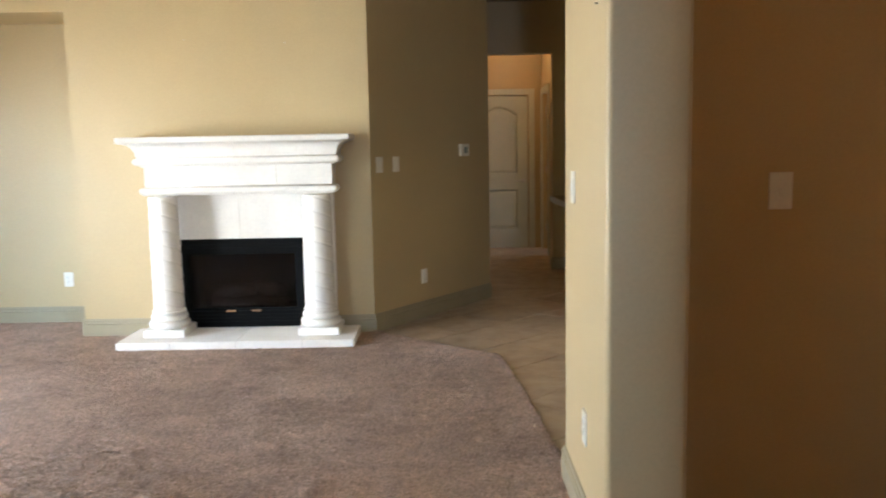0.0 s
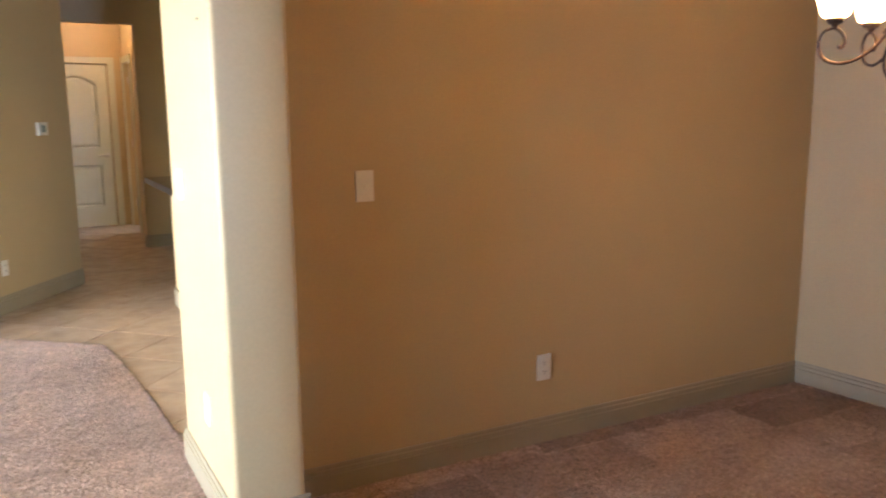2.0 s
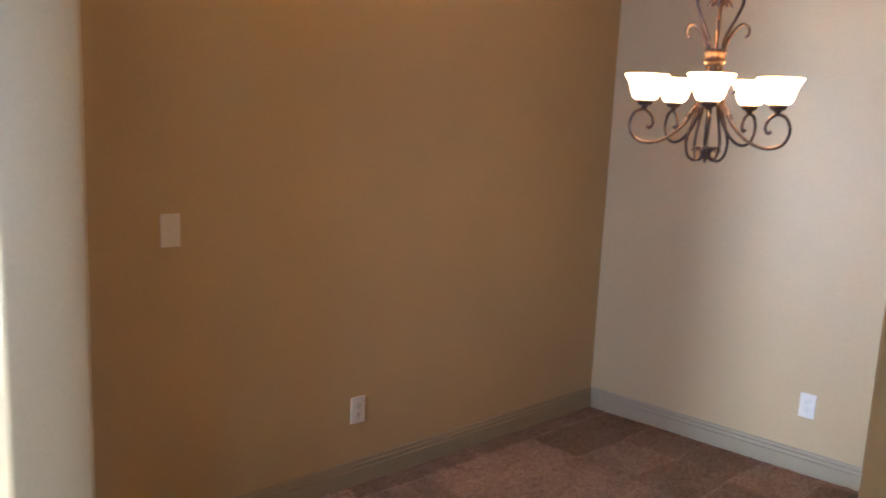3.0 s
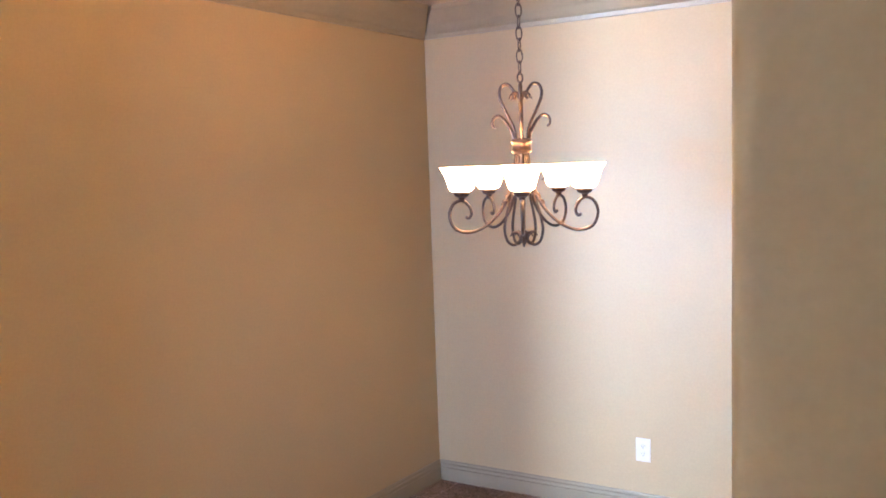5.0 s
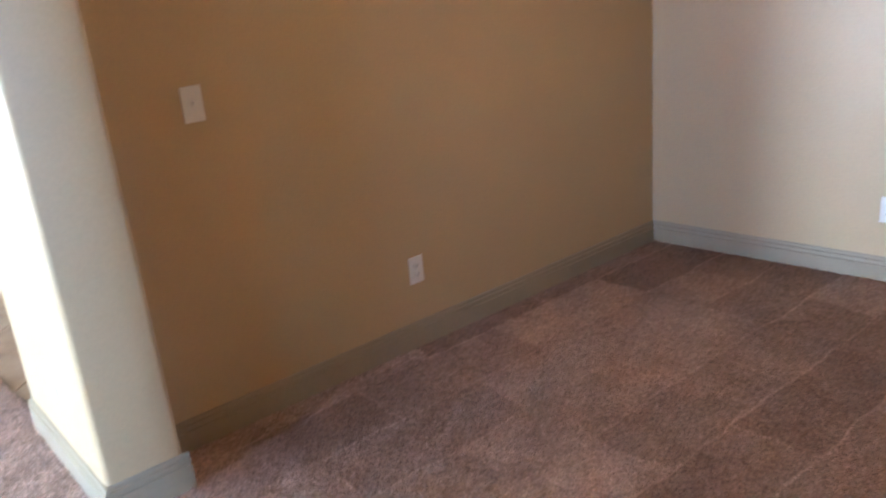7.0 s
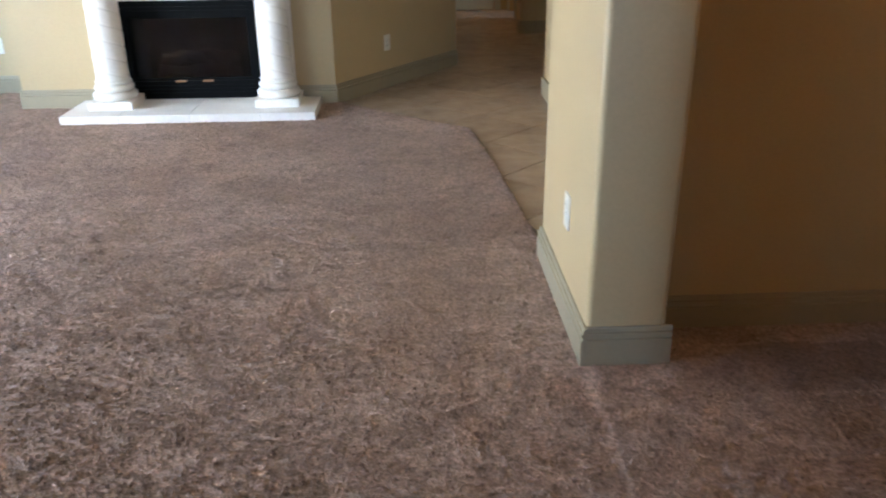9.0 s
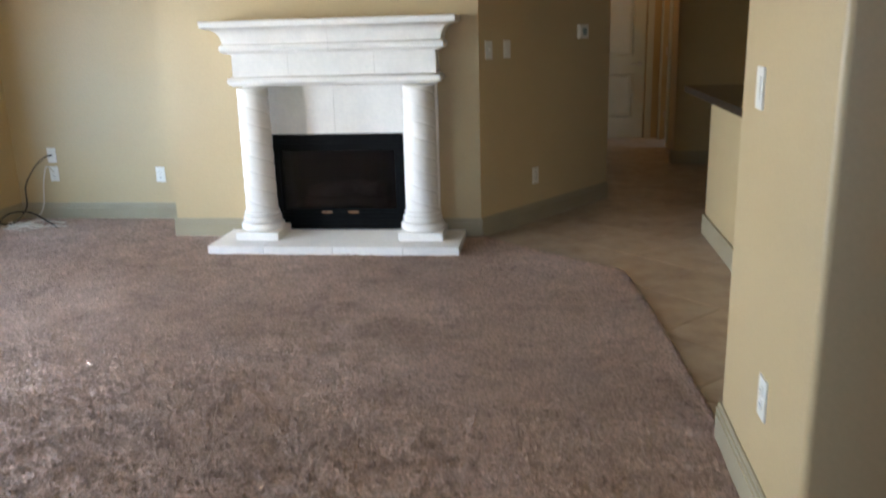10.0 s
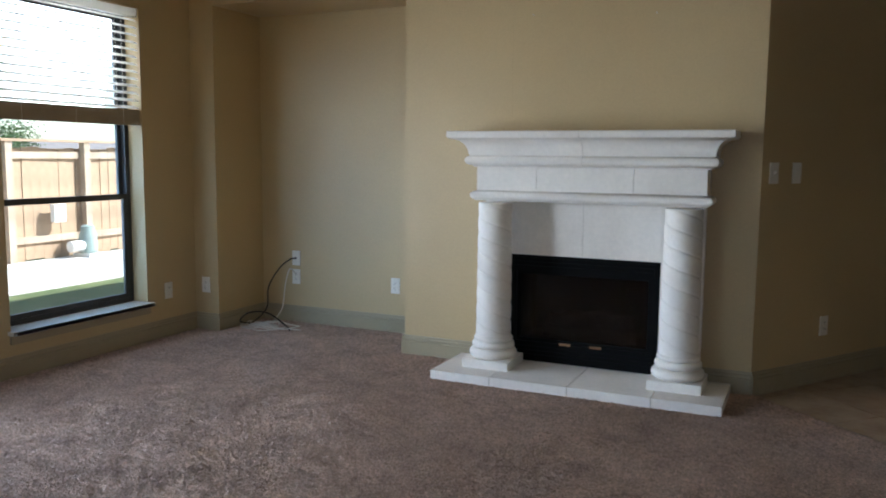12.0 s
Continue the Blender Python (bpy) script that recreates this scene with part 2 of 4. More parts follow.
# ---- building helpers ----
def box(bm, x0, x1, y0, y1, z0, z1):
    v = [bm.verts.new(p) for p in ((x0, y0, z0), (x1, y0, z0), (x1, y1, z0), (x0, y1, z0), (x0, y0, z1), (x1, y0, z1), (x1, y1, z1), (x0, y1, z1))]
    for f in ((0, 3, 2, 1), (4, 5, 6, 7), (0, 1, 5, 4), (1, 2, 6, 5), (2, 3, 7, 6), (3, 0, 4, 7)):
        bm.faces.new([v[k] for k in f])
    return v


def prism(bm, outline, z0, z1):
    """An upright prism over a plan outline given anticlockwise."""
    lo = [bm.verts.new((x, y, z0)) for x, y in outline]
    hi = [bm.verts.new((x, y, z1)) for x, y in outline]
    k = len(outline)
    for q in range(k):
        bm.faces.new((lo[q], lo[(q + 1) % k], hi[(q + 1) % k], hi[q]))
    bm.faces.new(hi)
    bm.faces.new(lo[::-1])


def lathe(bm, profile, steps=32, cap=True):
    """Turns (radius, z) pairs round the z axis."""
    rings = []
    for r, z in profile:
        rings.append([bm.verts.new((r * math.cos(2 * math.pi * k / steps), r * math.sin(2 * math.pi * k / steps), z)) for k in range(steps)])
    for a, b in zip(rings, rings[1:]):
        for k in range(steps):
            bm.faces.new((a[k], a[(k + 1) % steps], b[(k + 1) % steps], b[k]))
    if cap:
        bm.faces.new(rings[0][::-1])
        bm.faces.new(rings[-1])


def tube(bm, points, radius, steps=8, taper=None):
    """A round bar along points."""
    pts = [Vector(p) for p in points]
    rings, side = [], None
    for k, p in enumerate(pts):
        d = (pts[min(k + 1, len(pts) - 1)] - pts[max(k - 1, 0)]).normalized()
        if side is None:
            side = d.orthogonal().normalized()
        side = (side - d * side.dot(d)).normalized()
        up = d.cross(side)
        r = radius if taper is None else radius * (taper[0] + (taper[1] - taper[0]) * k / (len(pts) - 1))
        rings.append([bm.verts.new(p + r * (math.cos(2 * math.pi * q / steps) * side + math.sin(2 * math.pi * q / steps) * up)) for q in range(steps)])
    for a, b in zip(rings, rings[1:]):
        for q in range(steps):
            bm.faces.new((a[q], a[(q + 1) % steps], b[(q + 1) % steps], b[q]))
    bm.faces.new(rings[0][::-1])
    bm.faces.new(rings[-1])


def smooth_path(points, per=8):
    """A Catmull-Rom curve through the points."""
    p = [Vector(q) for q in points]
    p = [2 * p[0] - p[1]] + p + [2 * p[-1] - p[-2]]
    out = []
    for k in range(1, len(p) - 2):
        for s in range(per):
            t = s / per
            out.append(0.5 * (2 * p[k] + (p[k + 1] - p[k - 1]) * t + (2 * p[k - 1] - 5 * p[k] + 4 * p[k + 1] - p[k + 2]) * t * t
                              + (3 * p[k] - p[k - 1] - 3 * p[k + 1] + p[k + 2]) * t ** 3))
    out.append(p[-2])
    return out


def soften(bm, width, segments=2, angle=30):
    edges = [e for e in bm.edges if len(e.link_faces) == 2 and e.calc_face_angle(0) > radians(angle)]
    bmesh.ops.bevel(bm, geom=edges, offset=width, segments=segments, affect="EDGES", profile=0.5)


def mesh_of(name, bm, mat, smooth=False):
    bmesh.ops.recalc_face_normals(bm, faces=bm.faces)
    me = bpy.data.meshes.new(name)
    bm.to_mesh(me)
    bm.free()
    if mat:
        me.materials.append(mat)
    if smooth:
        for p in me.polygons:
            p.use_smooth = True
        me.set_sharp_from_angle(angle=radians(35))
    return me


def part(name, bm, mat, parent, label="", smooth=False):
    ob = new(name, mesh_of(name, bm, mat, smooth))
    ob.parent = parent
    if label:
        tagged(ob, label)
    return ob


def empty(name, place, turn=0.0):
    ob = new(name)
    ob.matrix_world = pose(*place, 0, 0, turn)
    ob.empty_display_size = 0.05
    return ob


def structure(name, bm, mat, label, category="wall", smooth=False):
    return tagged(new(name, mesh_of(name, bm, mat, smooth)), label, category, "", "structure")


# ---- plan ----
WEST, NORTH, CEIL = -3.77, 5.73, 2.88         # living room: window wall, fireplace wall, ceiling
NICHE_L, NICHE_R, NICHE_BACK, NICHE_TOP = -3.56, -2.02, 6.27, 2.34
FP_R = 0.12                                    # right end of the fireplace wall
ANGLE_END = (1.04, 7.08)
PIER_X0, PIER_X1, PIER_Y0, PIER_Y1 = 1.128, 1.372, 2.185, 3.01
DIN_N, DIN_E, DIN_S, DIN_CEIL = 2.40, 4.145, -2.60, 2.56
SOUTH = -4.6


def east_x(y):
    """The dining room's end wall stands a little askew."""
    return DIN_E + (DIN_N - y) * 0.105


WIN_Z0, WIN_Z1 = 0.27, 2.25
WINDOWS = ((2.52, 3.575), (4.19, 5.245))
LITE = (0.86, 1.50, 1.25, 1.67)                # small high opening further south
HALL_Y, HALL_END, HALL_L, HALL_R, JAMB = 8.75, 10.75, 0.94, 1.93, 1.82
EAST = 5.4

# ---- large structure ----
def build_shell():
    # window wall with its three openings
    bm = bmesh.new()
    x0, x1 = WEST - 0.20, WEST
    a, b, c, d = LITE
    box(bm, x0, x1, 0.60, a, 0, CEIL)
    box(bm, x0, x1, a, b, 0, c)
    box(bm, x0, x1, a, b, d, CEIL)
    ys = [b]
    for a, b in WINDOWS:
        box(bm, x0, x1, ys[-1], a, 0, CEIL)
        box(bm, x0, x1, a, b, 0, WIN_Z0)
        box(bm, x0, x1, a, b, WIN_Z1, CEIL)
        ys.append(b)
    box(bm, x0, x1, ys[-1], NORTH + 0.75, 0, CEIL)
    structure("wall_west", bm, WALL_PAINT, "cream painted living room wall with window openings")
    # fireplace wall, niche and header
    bm = bmesh.new()
    box(bm, WEST, NICHE_L, NORTH, NICHE_BACK, 0, CEIL)
    soften(bm, 0.018, 3)
    structure("wall_niche_pier", bm, WALL_PAINT, "narrow cream painted wall pier beside the niche", smooth=True)
    bm = bmesh.new()
    box(bm, NICHE_L - 0.01, NICHE_R + 0.01, NORTH + 0.002, NICHE_BACK, NICHE_TOP, CEIL)
    structure("wall_niche_header", bm, WALL_PAINT, "cream painted wall above the recessed niche")
    bm = bmesh.new()
    box(bm, WEST, NICHE_R + 0.2, NICHE_BACK, NICHE_BACK + 0.15, 0, CEIL)
    structure("wall_niche_back", bm, WALL_PAINT, "cream painted back wall of the recessed niche")
    # the chimney breast, hollow behind the firebox
    bm = bmesh.new()
    fx0, fx1, fz = -1.30, -0.375, 0.715
    box(bm, NICHE_R, fx0, NORTH, NICHE_BACK + 0.2, 0, CEIL)
    soften(bm, 0.018, 3)
    structure("wall_north_left", bm, WALL_PAINT, "cream painted wall on one side of the fireplace", smooth=True)
    bm = bmesh.new()
    box(bm, fx0, fx1, NORTH + 0.001, NICHE_BACK + 0.2, fz, CEIL)
    structure("wall_north_over", bm, WALL_PAINT, "cream painted chimney breast above the fireplace")
    # right of the fireplace and the angled wall, one turning piece
    bm = bmesh.new()
    dx, dy = ANGLE_END[0] - FP_R, ANGLE_END[1] - NORTH
    k = math.hypot(dx, dy)
    nx, ny = -dy / k * 0.16, dx / k * 0.16
    prism(bm, [(fx1, NORTH), (FP_R, NORTH), ANGLE_END, (HALL_L + 0.02, ANGLE_END[1] + 0.14), (HALL_L - 0.16, ANGLE_END[1] + 0.1), (FP_R + nx, NORTH + 0.74), (fx1, NORTH + 0.74)], 0, CEIL)
    edges = [e for e in bm.edges if abs(e.verts[0].co.z - e.verts[1].co.z) > 1 and e.calc_face_angle(0) > 0.3]
    bmesh.ops.bevel(bm, geom=edges, offset=0.018, segments=3, affect="EDGES", profile=0.5)
    structure("wall_angled", bm, WALL_PAINT, "cream painted wall turning at an angle towards the hall", smooth=True)
    # pier between living room and dining room, bullnosed
    bm = bmesh.new()
    box(bm, PIER_X0, PIER_X1, PIER_Y0, PIER_Y1, 0, CEIL)
    edges = [e for e in bm.edges if abs(e.verts[0].co.z - e.verts[1].co.z) > 1]
    bmesh.ops.bevel(bm, geom=edges, offset=0.02, segments=4, affect="EDGES", profile=0.5)
    structure("wall_pier", bm, WALL_PAINT, "cream painted wall end with bullnosed corners", smooth=True)
    bm = bmesh.new()
    box(bm, PIER_X0, PIER_X1, SOUTH, -0.05, 0, CEIL)
    edges = [e for e in bm.edges if abs(e.verts[0].co.z - e.verts[1].co.z) > 1]
    bmesh.ops.bevel(bm, geom=edges, offset=0.02, segments=4, affect="EDGES", profile=0.5)
    structure("wall_entry", bm, WALL_PAINT, "cream painted wall beside the dining room opening", smooth=True)
    bm = bmesh.new()
    box(bm, PIER_X0 + 0.003, PIER_X1 - 0.003, -0.10, PIER_Y0 + 0.05, 2.50, CEIL)
    structure("wall_dining_header", bm, WALL_PAINT, "cream painted beam over the dining room opening")
    bm = bmesh.new()
    box(bm, PIER_X1 - 0.03, DIN_E + 0.15, DIN_N, DIN_N + 0.15, 0, CEIL)
    structure("wall_dining_north", bm, WALL_PAINT, "cream painted dining room wall lit warmly by the chandelier")
    bm = bmesh.new()
    prism(bm, [(east_x(DIN_S - 0.15), DIN_S - 0.15), (east_x(DIN_S - 0.15) + 0.15, DIN_S - 0.15), (DIN_E + 0.15, DIN_N), (DIN_E, DIN_N)], 0, CEIL)
    structure("wall_dining_east", bm, WALL_PAINT, "cream painted dining room end wall")
    # unseen closing wall, set far back to weaken bounced light
    bm = bmesh.new()
    box(bm, PIER_X1 - 0.03, east_x(DIN_S), DIN_S - 0.15, DIN_S, 0, CEIL)
    structure("wall_dining_south", bm, WALL_PAINT, "unseen plain cream wall closing the dining room")
    # far walls
    bm = bmesh.new()
    box(bm, -0.17, 0.30, SOUTH - 0.15, SOUTH, 0, CEIL)
    box(bm, 0.80, PIER_X1, SOUTH - 0.15, SOUTH, 0, CEIL)
    box(bm, 0.30, 0.80, SOUTH - 0.15, SOUTH, 0, 0.45)
    box(bm, 0.30, 0.80, SOUTH - 0.15, SOUTH, 2.12, CEIL)
    structure("wall_south", bm, WALL_PAINT, "plain cream painted wall with a narrow window opening")
    # unseen; added to keep window light off the entry, opening added for lamps
    bm = bmesh.new()
    box(bm, WEST, -3.40, 0.60, 0.75, 0, CEIL)
    box(bm, -1.80, -0.02, 0.60, 0.75, 0, CEIL)
    box(bm, -3.40, -1.80, 0.60, 0.75, 0, 0.35)
    box(bm, -3.40, -1.80, 0.60, 0.75, 2.05, CEIL)
    structure("wall_living_south", bm, WALL_PAINT, "unseen plain cream wall with an added opening for light")
    # unseen; added so less living room light spills into the dining room
    bm = bmesh.new()
    box(bm, -0.17, -0.02, SOUTH, 0.60, 0, CEIL)
    structure("wall_entry_west", bm, WALL_PAINT, "unseen plain cream wall added to close the entry")
    bm = bmesh.new()
    box(bm, JAMB, EAST, HALL_Y, HALL_Y + 0.15, 0, CEIL)
    structure("wall_hall_front", bm, WALL_PAINT, "cream painted wall beside the hall opening, in shade")
    bm = bmesh.new()
    box(bm, HALL_L - 0.16, JAMB, HALL_Y + 0.002, HALL_Y + 0.15, 2.335, CEIL)
    structure("wall_hall_header", bm, WALL_PAINT, "cream painted wall above the hall opening, in shade")
    bm = bmesh.new()
    box(bm, HALL_L - 0.16, HALL_L, ANGLE_END[1] + 0.12, HALL_END + 0.15, 0, CEIL)
    structure("wall_hall_left", bm, WALL_PAINT, "cream painted hall wall")
    bm = bmesh.new()
    d0, d1 = 9.98, 10.62           # open doorway in the side of the hall
    box(bm, HALL_R, HALL_R + 0.12, HALL_Y + 0.15, d0, 0, CEIL)
    box(bm, HALL_R, HALL_R + 0.12, d1, HALL_END + 0.15, 0, CEIL)
    box(bm, HALL_R, HALL_R + 0.12, d0, d1, 2.03, CEIL)
    structure("wall_hall_right", bm, WALL_PAINT, "cream painted hall wall with an open doorway")
    bm = bmesh.new()
    box(bm, HALL_L, 0.99, HALL_END, HALL_END + 0.13, 0, 2.03)
    box(bm, 1.75, HALL_R, HALL_END, HALL_END + 0.13, 0, 2.03)
    box(bm, HALL_L, HALL_R, HALL_END, HALL_END + 0.13, 2.03, CEIL)
    structure("wall_hall_end", bm, WALL_PAINT, "cream painted wall at the end of the hall, lit warmly")
    # unseen panel, added to stop outside light leaking round the hall door
    bm = bmesh.new()
    box(bm, HALL_L, HALL_R, HALL_END + 0.14, HALL_END + 0.20, -0.02, CEIL)
    structure("hall_light_stop", bm, WALL_PAINT, "unseen cream panel added to block light behind the hall door")
    bm = bmesh.new()
    box(bm, HALL_R + 0.12, EAST, HALL_END + 0.0, HALL_END + 0.15, 0, CEIL)
    # the opening, unseen, is added to let the side room's fill lamp in
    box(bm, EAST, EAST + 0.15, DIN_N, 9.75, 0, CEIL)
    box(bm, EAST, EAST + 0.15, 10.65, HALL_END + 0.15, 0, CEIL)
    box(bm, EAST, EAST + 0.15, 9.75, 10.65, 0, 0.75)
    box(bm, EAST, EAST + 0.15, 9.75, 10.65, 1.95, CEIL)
    structure("wall_east", bm, WALL_PAINT, "plain cream painted wall behind the kitchen with an added opening for light")
    bm = bmesh.new()
    box(bm, DIN_E + 0.15, EAST, DIN_N, DIN_N + 0.15, 0, CEIL)
    structure("wall_kitchen", bm, WALL_PAINT, "plain cream painted wall of the kitchen")
    # ceilings
    bm = bmesh.new()
    box(bm, WEST - 0.17, EAST + 0.15, 0.60, HALL_END + 0.15, CEIL, CEIL + 0.12)
    box(bm, -0.17, EAST + 0.15, SOUTH - 0.15, 0.60, CEIL, CEIL + 0.12)
    structure("ceiling", bm, CEILING_PAINT, "plain cream painted ceiling", "ceiling")
    bm = bmesh.new()
    box(bm, PIER_X1 - 0.02, DIN_E + 0.4, DIN_S, DIN_N, DIN_CEIL, DIN_CEIL + 0.1)
    structure("ceiling_dining", bm, CEILING_PAINT, "cream painted dining room ceiling", "ceiling")
    # slab under everything
    bm = bmesh.new()
    box(bm, WEST - 0.17, EAST + 0.15, 0.60, HALL_END + 0.15, -0.15, -0.022)
    box(bm, -0.17, EAST + 0.15, SOUTH - 0.15, 0.60, -0.15, -0.022)
    structure("floor", bm, SUBFLOOR, "concrete floor slab under carpet and tiles", "floor")


build_shell()

EDGE = [(FP_R, NORTH), (0.50, 5.36), (0.985, 4.95), (1.07, 4.10), (1.14, 3.03)]   # where carpet meets tile


def build_floors():
    bm = bmesh.new()
    prism(bm, [(WEST, 0.75), (-0.02, 0.75), (-0.02, SOUTH), (PIER_X0, SOUTH), (PIER_X0, -0.05), (PIER_X1, -0.05), (PIER_X1, DIN_S), (east_x(DIN_S), DIN_S), (DIN_E, DIN_N), (PIER_X1, DIN_N), (PIER_X1, PIER_Y0),
               (PIER_X0, PIER_Y0), (PIER_X0, PIER_Y1)] + EDGE[::-1] + [(NICHE_R, NORTH), (NICHE_R, NICHE_BACK), (NICHE_L, NICHE_BACK), (NICHE_L, NORTH), (WEST, NORTH)], -0.02, 0.0)
    bmesh.ops.triangulate(bm, faces=bm.faces)
    structure("floor_carpet", bm, CARPET, "taupe brown cut-pile carpet with vacuum marks", "carpet")


build_floors()


def build_pile():
    """Short leaning tufts all over the carpet."""
    rng = np.random.default_rng(5)
    areas = [(WEST + 0.02, PIER_X0 - 0.02, 0.76, NORTH - 0.02, 180000), (0.0, PIER_X0 - 0.02, -0.4, 0.76, 9000), (NICHE_L + 0.02, NICHE_R - 0.02, NORTH - 0.02, NICHE_BACK - 0.02, 4000), (PIER_X0, DIN_E + 0.2, -0.04, PIER_Y0 - 0.02, 60000), (PIER_X1 + 0.02, DIN_E - 0.02, PIER_Y0 - 0.02, DIN_N - 0.02, 4000)]
    pts = np.concatenate([np.column_stack((rng.uniform(a, b, k), rng.uniform(c, d, k))) for a, b, c, d, k in areas])
    keep = np.ones(len(pts), bool)
    for (ax, ay), (bx, by) in zip(EDGE, EDGE[1:]):
        # drop what lies on the tile side of the edge
        beyond = ((bx - ax) * (pts[:, 1] - ay) - (by - ay) * (pts[:, 0] - ax)) > -0.004
        span = (pts[:, 1] <= max(ay, by)) & (pts[:, 1] >= min(ay, by))
        keep &= ~(beyond & span)
    keep &= pts[:, 0] < DIN_E + (DIN_N - pts[:, 1]) * 0.105 - 0.012
    keep &= ~((pts[:, 0] > -1.62) & (pts[:, 0] < 0.03) & (pts[:, 1] > 5.235))
    edge_pts = []
    for (ax, ay), (bx, by) in zip(EDGE, EDGE[1:]):
        t = rng.uniform(0, 1, int(420 * math.hypot(bx - ax, by - ay)))
        edge_pts.append(np.column_stack((ax + (bx - ax) * t + rng.normal(0, 0.005, len(t)), ay + (by - ay) * t + rng.normal(0, 0.005, len(t)))))
    pts = np.concatenate([pts[keep]] + edge_pts)
    k = len(pts)
    lean = np.array([noise.noise(Vector((x * 1.3, y * 1.3, 0))) * 2.5 for x, y in pts]) + rng.normal(0, 1.1, k)
    # the pile stands up in clumps a hand wide and lies flatter between them
    clump = np.array([noise.noise(Vector((x * 11, y * 11, 3.0))) + 0.6 * noise.noise(Vector((x * 27, y * 27, 8.0))) for x, y in pts])
    clump = np.clip(0.5 + 0.9 * clump, 0, 1)
    h, r = rng.uniform(0.004, 0.009, k) + 0.0045 * clump, rng.uniform(0.004, 0.007, k)
    turn = rng.uniform(0, 6.28, k)
    v = np.zeros((k, 4, 3), np.float32)
    for q in range(3):
        v[:, q, 0] = pts[:, 0] + r * np.cos(turn + q * 2.094)
        v[:, q, 1] = pts[:, 1] + r * np.sin(turn + q * 2.094)
        v[:, q, 2] = -0.002
    v[:, 3, 0] = pts[:, 0] + 0.006 * np.cos(lean)
    v[:, 3, 1] = pts[:, 1] + 0.006 * np.sin(lean)
    v[:, 3, 2] = h
    base = np.arange(k)[:, None] * 4
    tri = np.concatenate([base + np.array(f) for f in ((0, 1, 3), (1, 2, 3), (2, 0, 3))], axis=1).reshape(-1)
    me = bpy.data.meshes.new("carpet_tufts")
    me.vertices.add(k * 4)
    me.vertices.foreach_set("co", v.reshape(-1))
    me.loops.add(len(tri))
    me.loops.foreach_set("vertex_index", tri.astype(np.int32))
    me.polygons.add(len(tri) // 3)
    me.polygons.foreach_set("loop_start", np.arange(0, len(tri), 3, dtype=np.int32))
    me.update(calc_edges=True)
    me.materials.append(CARPET)
    tagged(new("carpet_tufts", me), "taupe brown carpet tufts leaning in patches", "carpet", "", "stuff")


build_pile()


def baseboard(a, b, high=0.124, into=0.0, label="taupe painted baseboard with a grooved top"):
    """A moulded baseboard along the wall from a to b; the room lies to its left."""
    ax, ay = a
    bx, by = b
    k = math.hypot(bx - ax, by - ay)
    ux, uy = (bx - ax) / k, (by - ay) / k
    nx, ny = -uy, ux
    profile = [(-0.002, -0.018), (0.016, -0.018), (0.016, 0.084), (0.0105, 0.087), (0.0105, 0.093), (0.0155, 0.096), (0.0145, 0.106), (0.0085, 0.109), (0.0085, 0.117), (0.006, 0.124), (-0.002, 0.124)]
    profile = [(d, z if z < 0 else z - 0.124 + high) for d, z in profile]
    bm = bmesh.new()
    ends = []
    for s, px, py in ((-into, ax, ay), (into, bx, by)):
        ends.append([bm.verts.new((px + ux * s + nx * d, py + uy * s + ny * d, z)) for d, z in profile])
    m = len(profile)
    for q in range(m):
        bm.faces.new((ends[0][q], ends[0][(q + 1) % m], ends[1][(q + 1) % m], ends[1][q]))
    bm.faces.new(ends[0])
    bm.faces.new(ends[1][::-1])
    return structure("baseboard", bm, TRIM_PAINT, label, "baseboard", smooth=False)


def build_baseboards():
    runs = [
        ((WEST, NORTH), (WEST, 0.75)),
        ((WEST, 0.75), (-0.02, 0.75)),
        ((-0.02, 0.75), (-0.02, SOUTH)),
        ((NICHE_L, NORTH), (WEST, NORTH)),
        ((NICHE_L, NICHE_BACK), (NICHE_L, NORTH - 0.016)),
        ((NICHE_R, NICHE_BACK), (NICHE_L, NICHE_BACK)),
        ((NICHE_R, NORTH - 0.016), (NICHE_R, NICHE_BACK)),
        ((-1.36, NORTH), (NICHE_R - 0.016, NORTH)),
        ((FP_R, NORTH), (-0.36, NORTH)),
        (ANGLE_END, (FP_R, NORTH - 0.004)),
        ((PIER_X0, PIER_Y0 - 0.016), (PIER_X0, PIER_Y1)),
        ((PIER_X1 + 0.016, PIER_Y0), (PIER_X0, PIER_Y0)),
        ((PIER_X1, DIN_N), (PIER_X1, PIER_Y0)),
        ((DIN_E, DIN_N), (PIER_X1, DIN_N)),
        ((east_x(DIN_S), DIN_S), (DIN_E, DIN_N)),
        ((PIER_X1, DIN_S), (east_x(DIN_S), DIN_S)),
        ((PIER_X0, SOUTH), (PIER_X0, -0.05)),
        ((EAST, HALL_Y), (JAMB, HALL_Y)),
        ((JAMB, HALL_Y), (JAMB, HALL_Y + 0.15)),
    ]
    for a, b in runs:
        if a == b:
            continue
        # the room lies to the left of a to b
        dining = min(a[0], b[0]) > 1.2 and max(a[1], b[1]) < 2.5
        baseboard(a, b, 0.112 if dining else 0.126)


build_baseboards()


def corner_block(x, y):
    """A small block that closes the baseboard at an outer corner."""
    bm = bmesh.new()
    box(bm, x - 0.0175, x + 0.022, y - 0.0175, y + 0.022, -0.018, 0.0875)
    soften(bm, 0.004, 2)
    structure("baseboard", bm, TRIM_PAINT, "taupe painted baseboard corner", "baseboard", smooth=True)


corner_block(NICHE_R, NORTH)


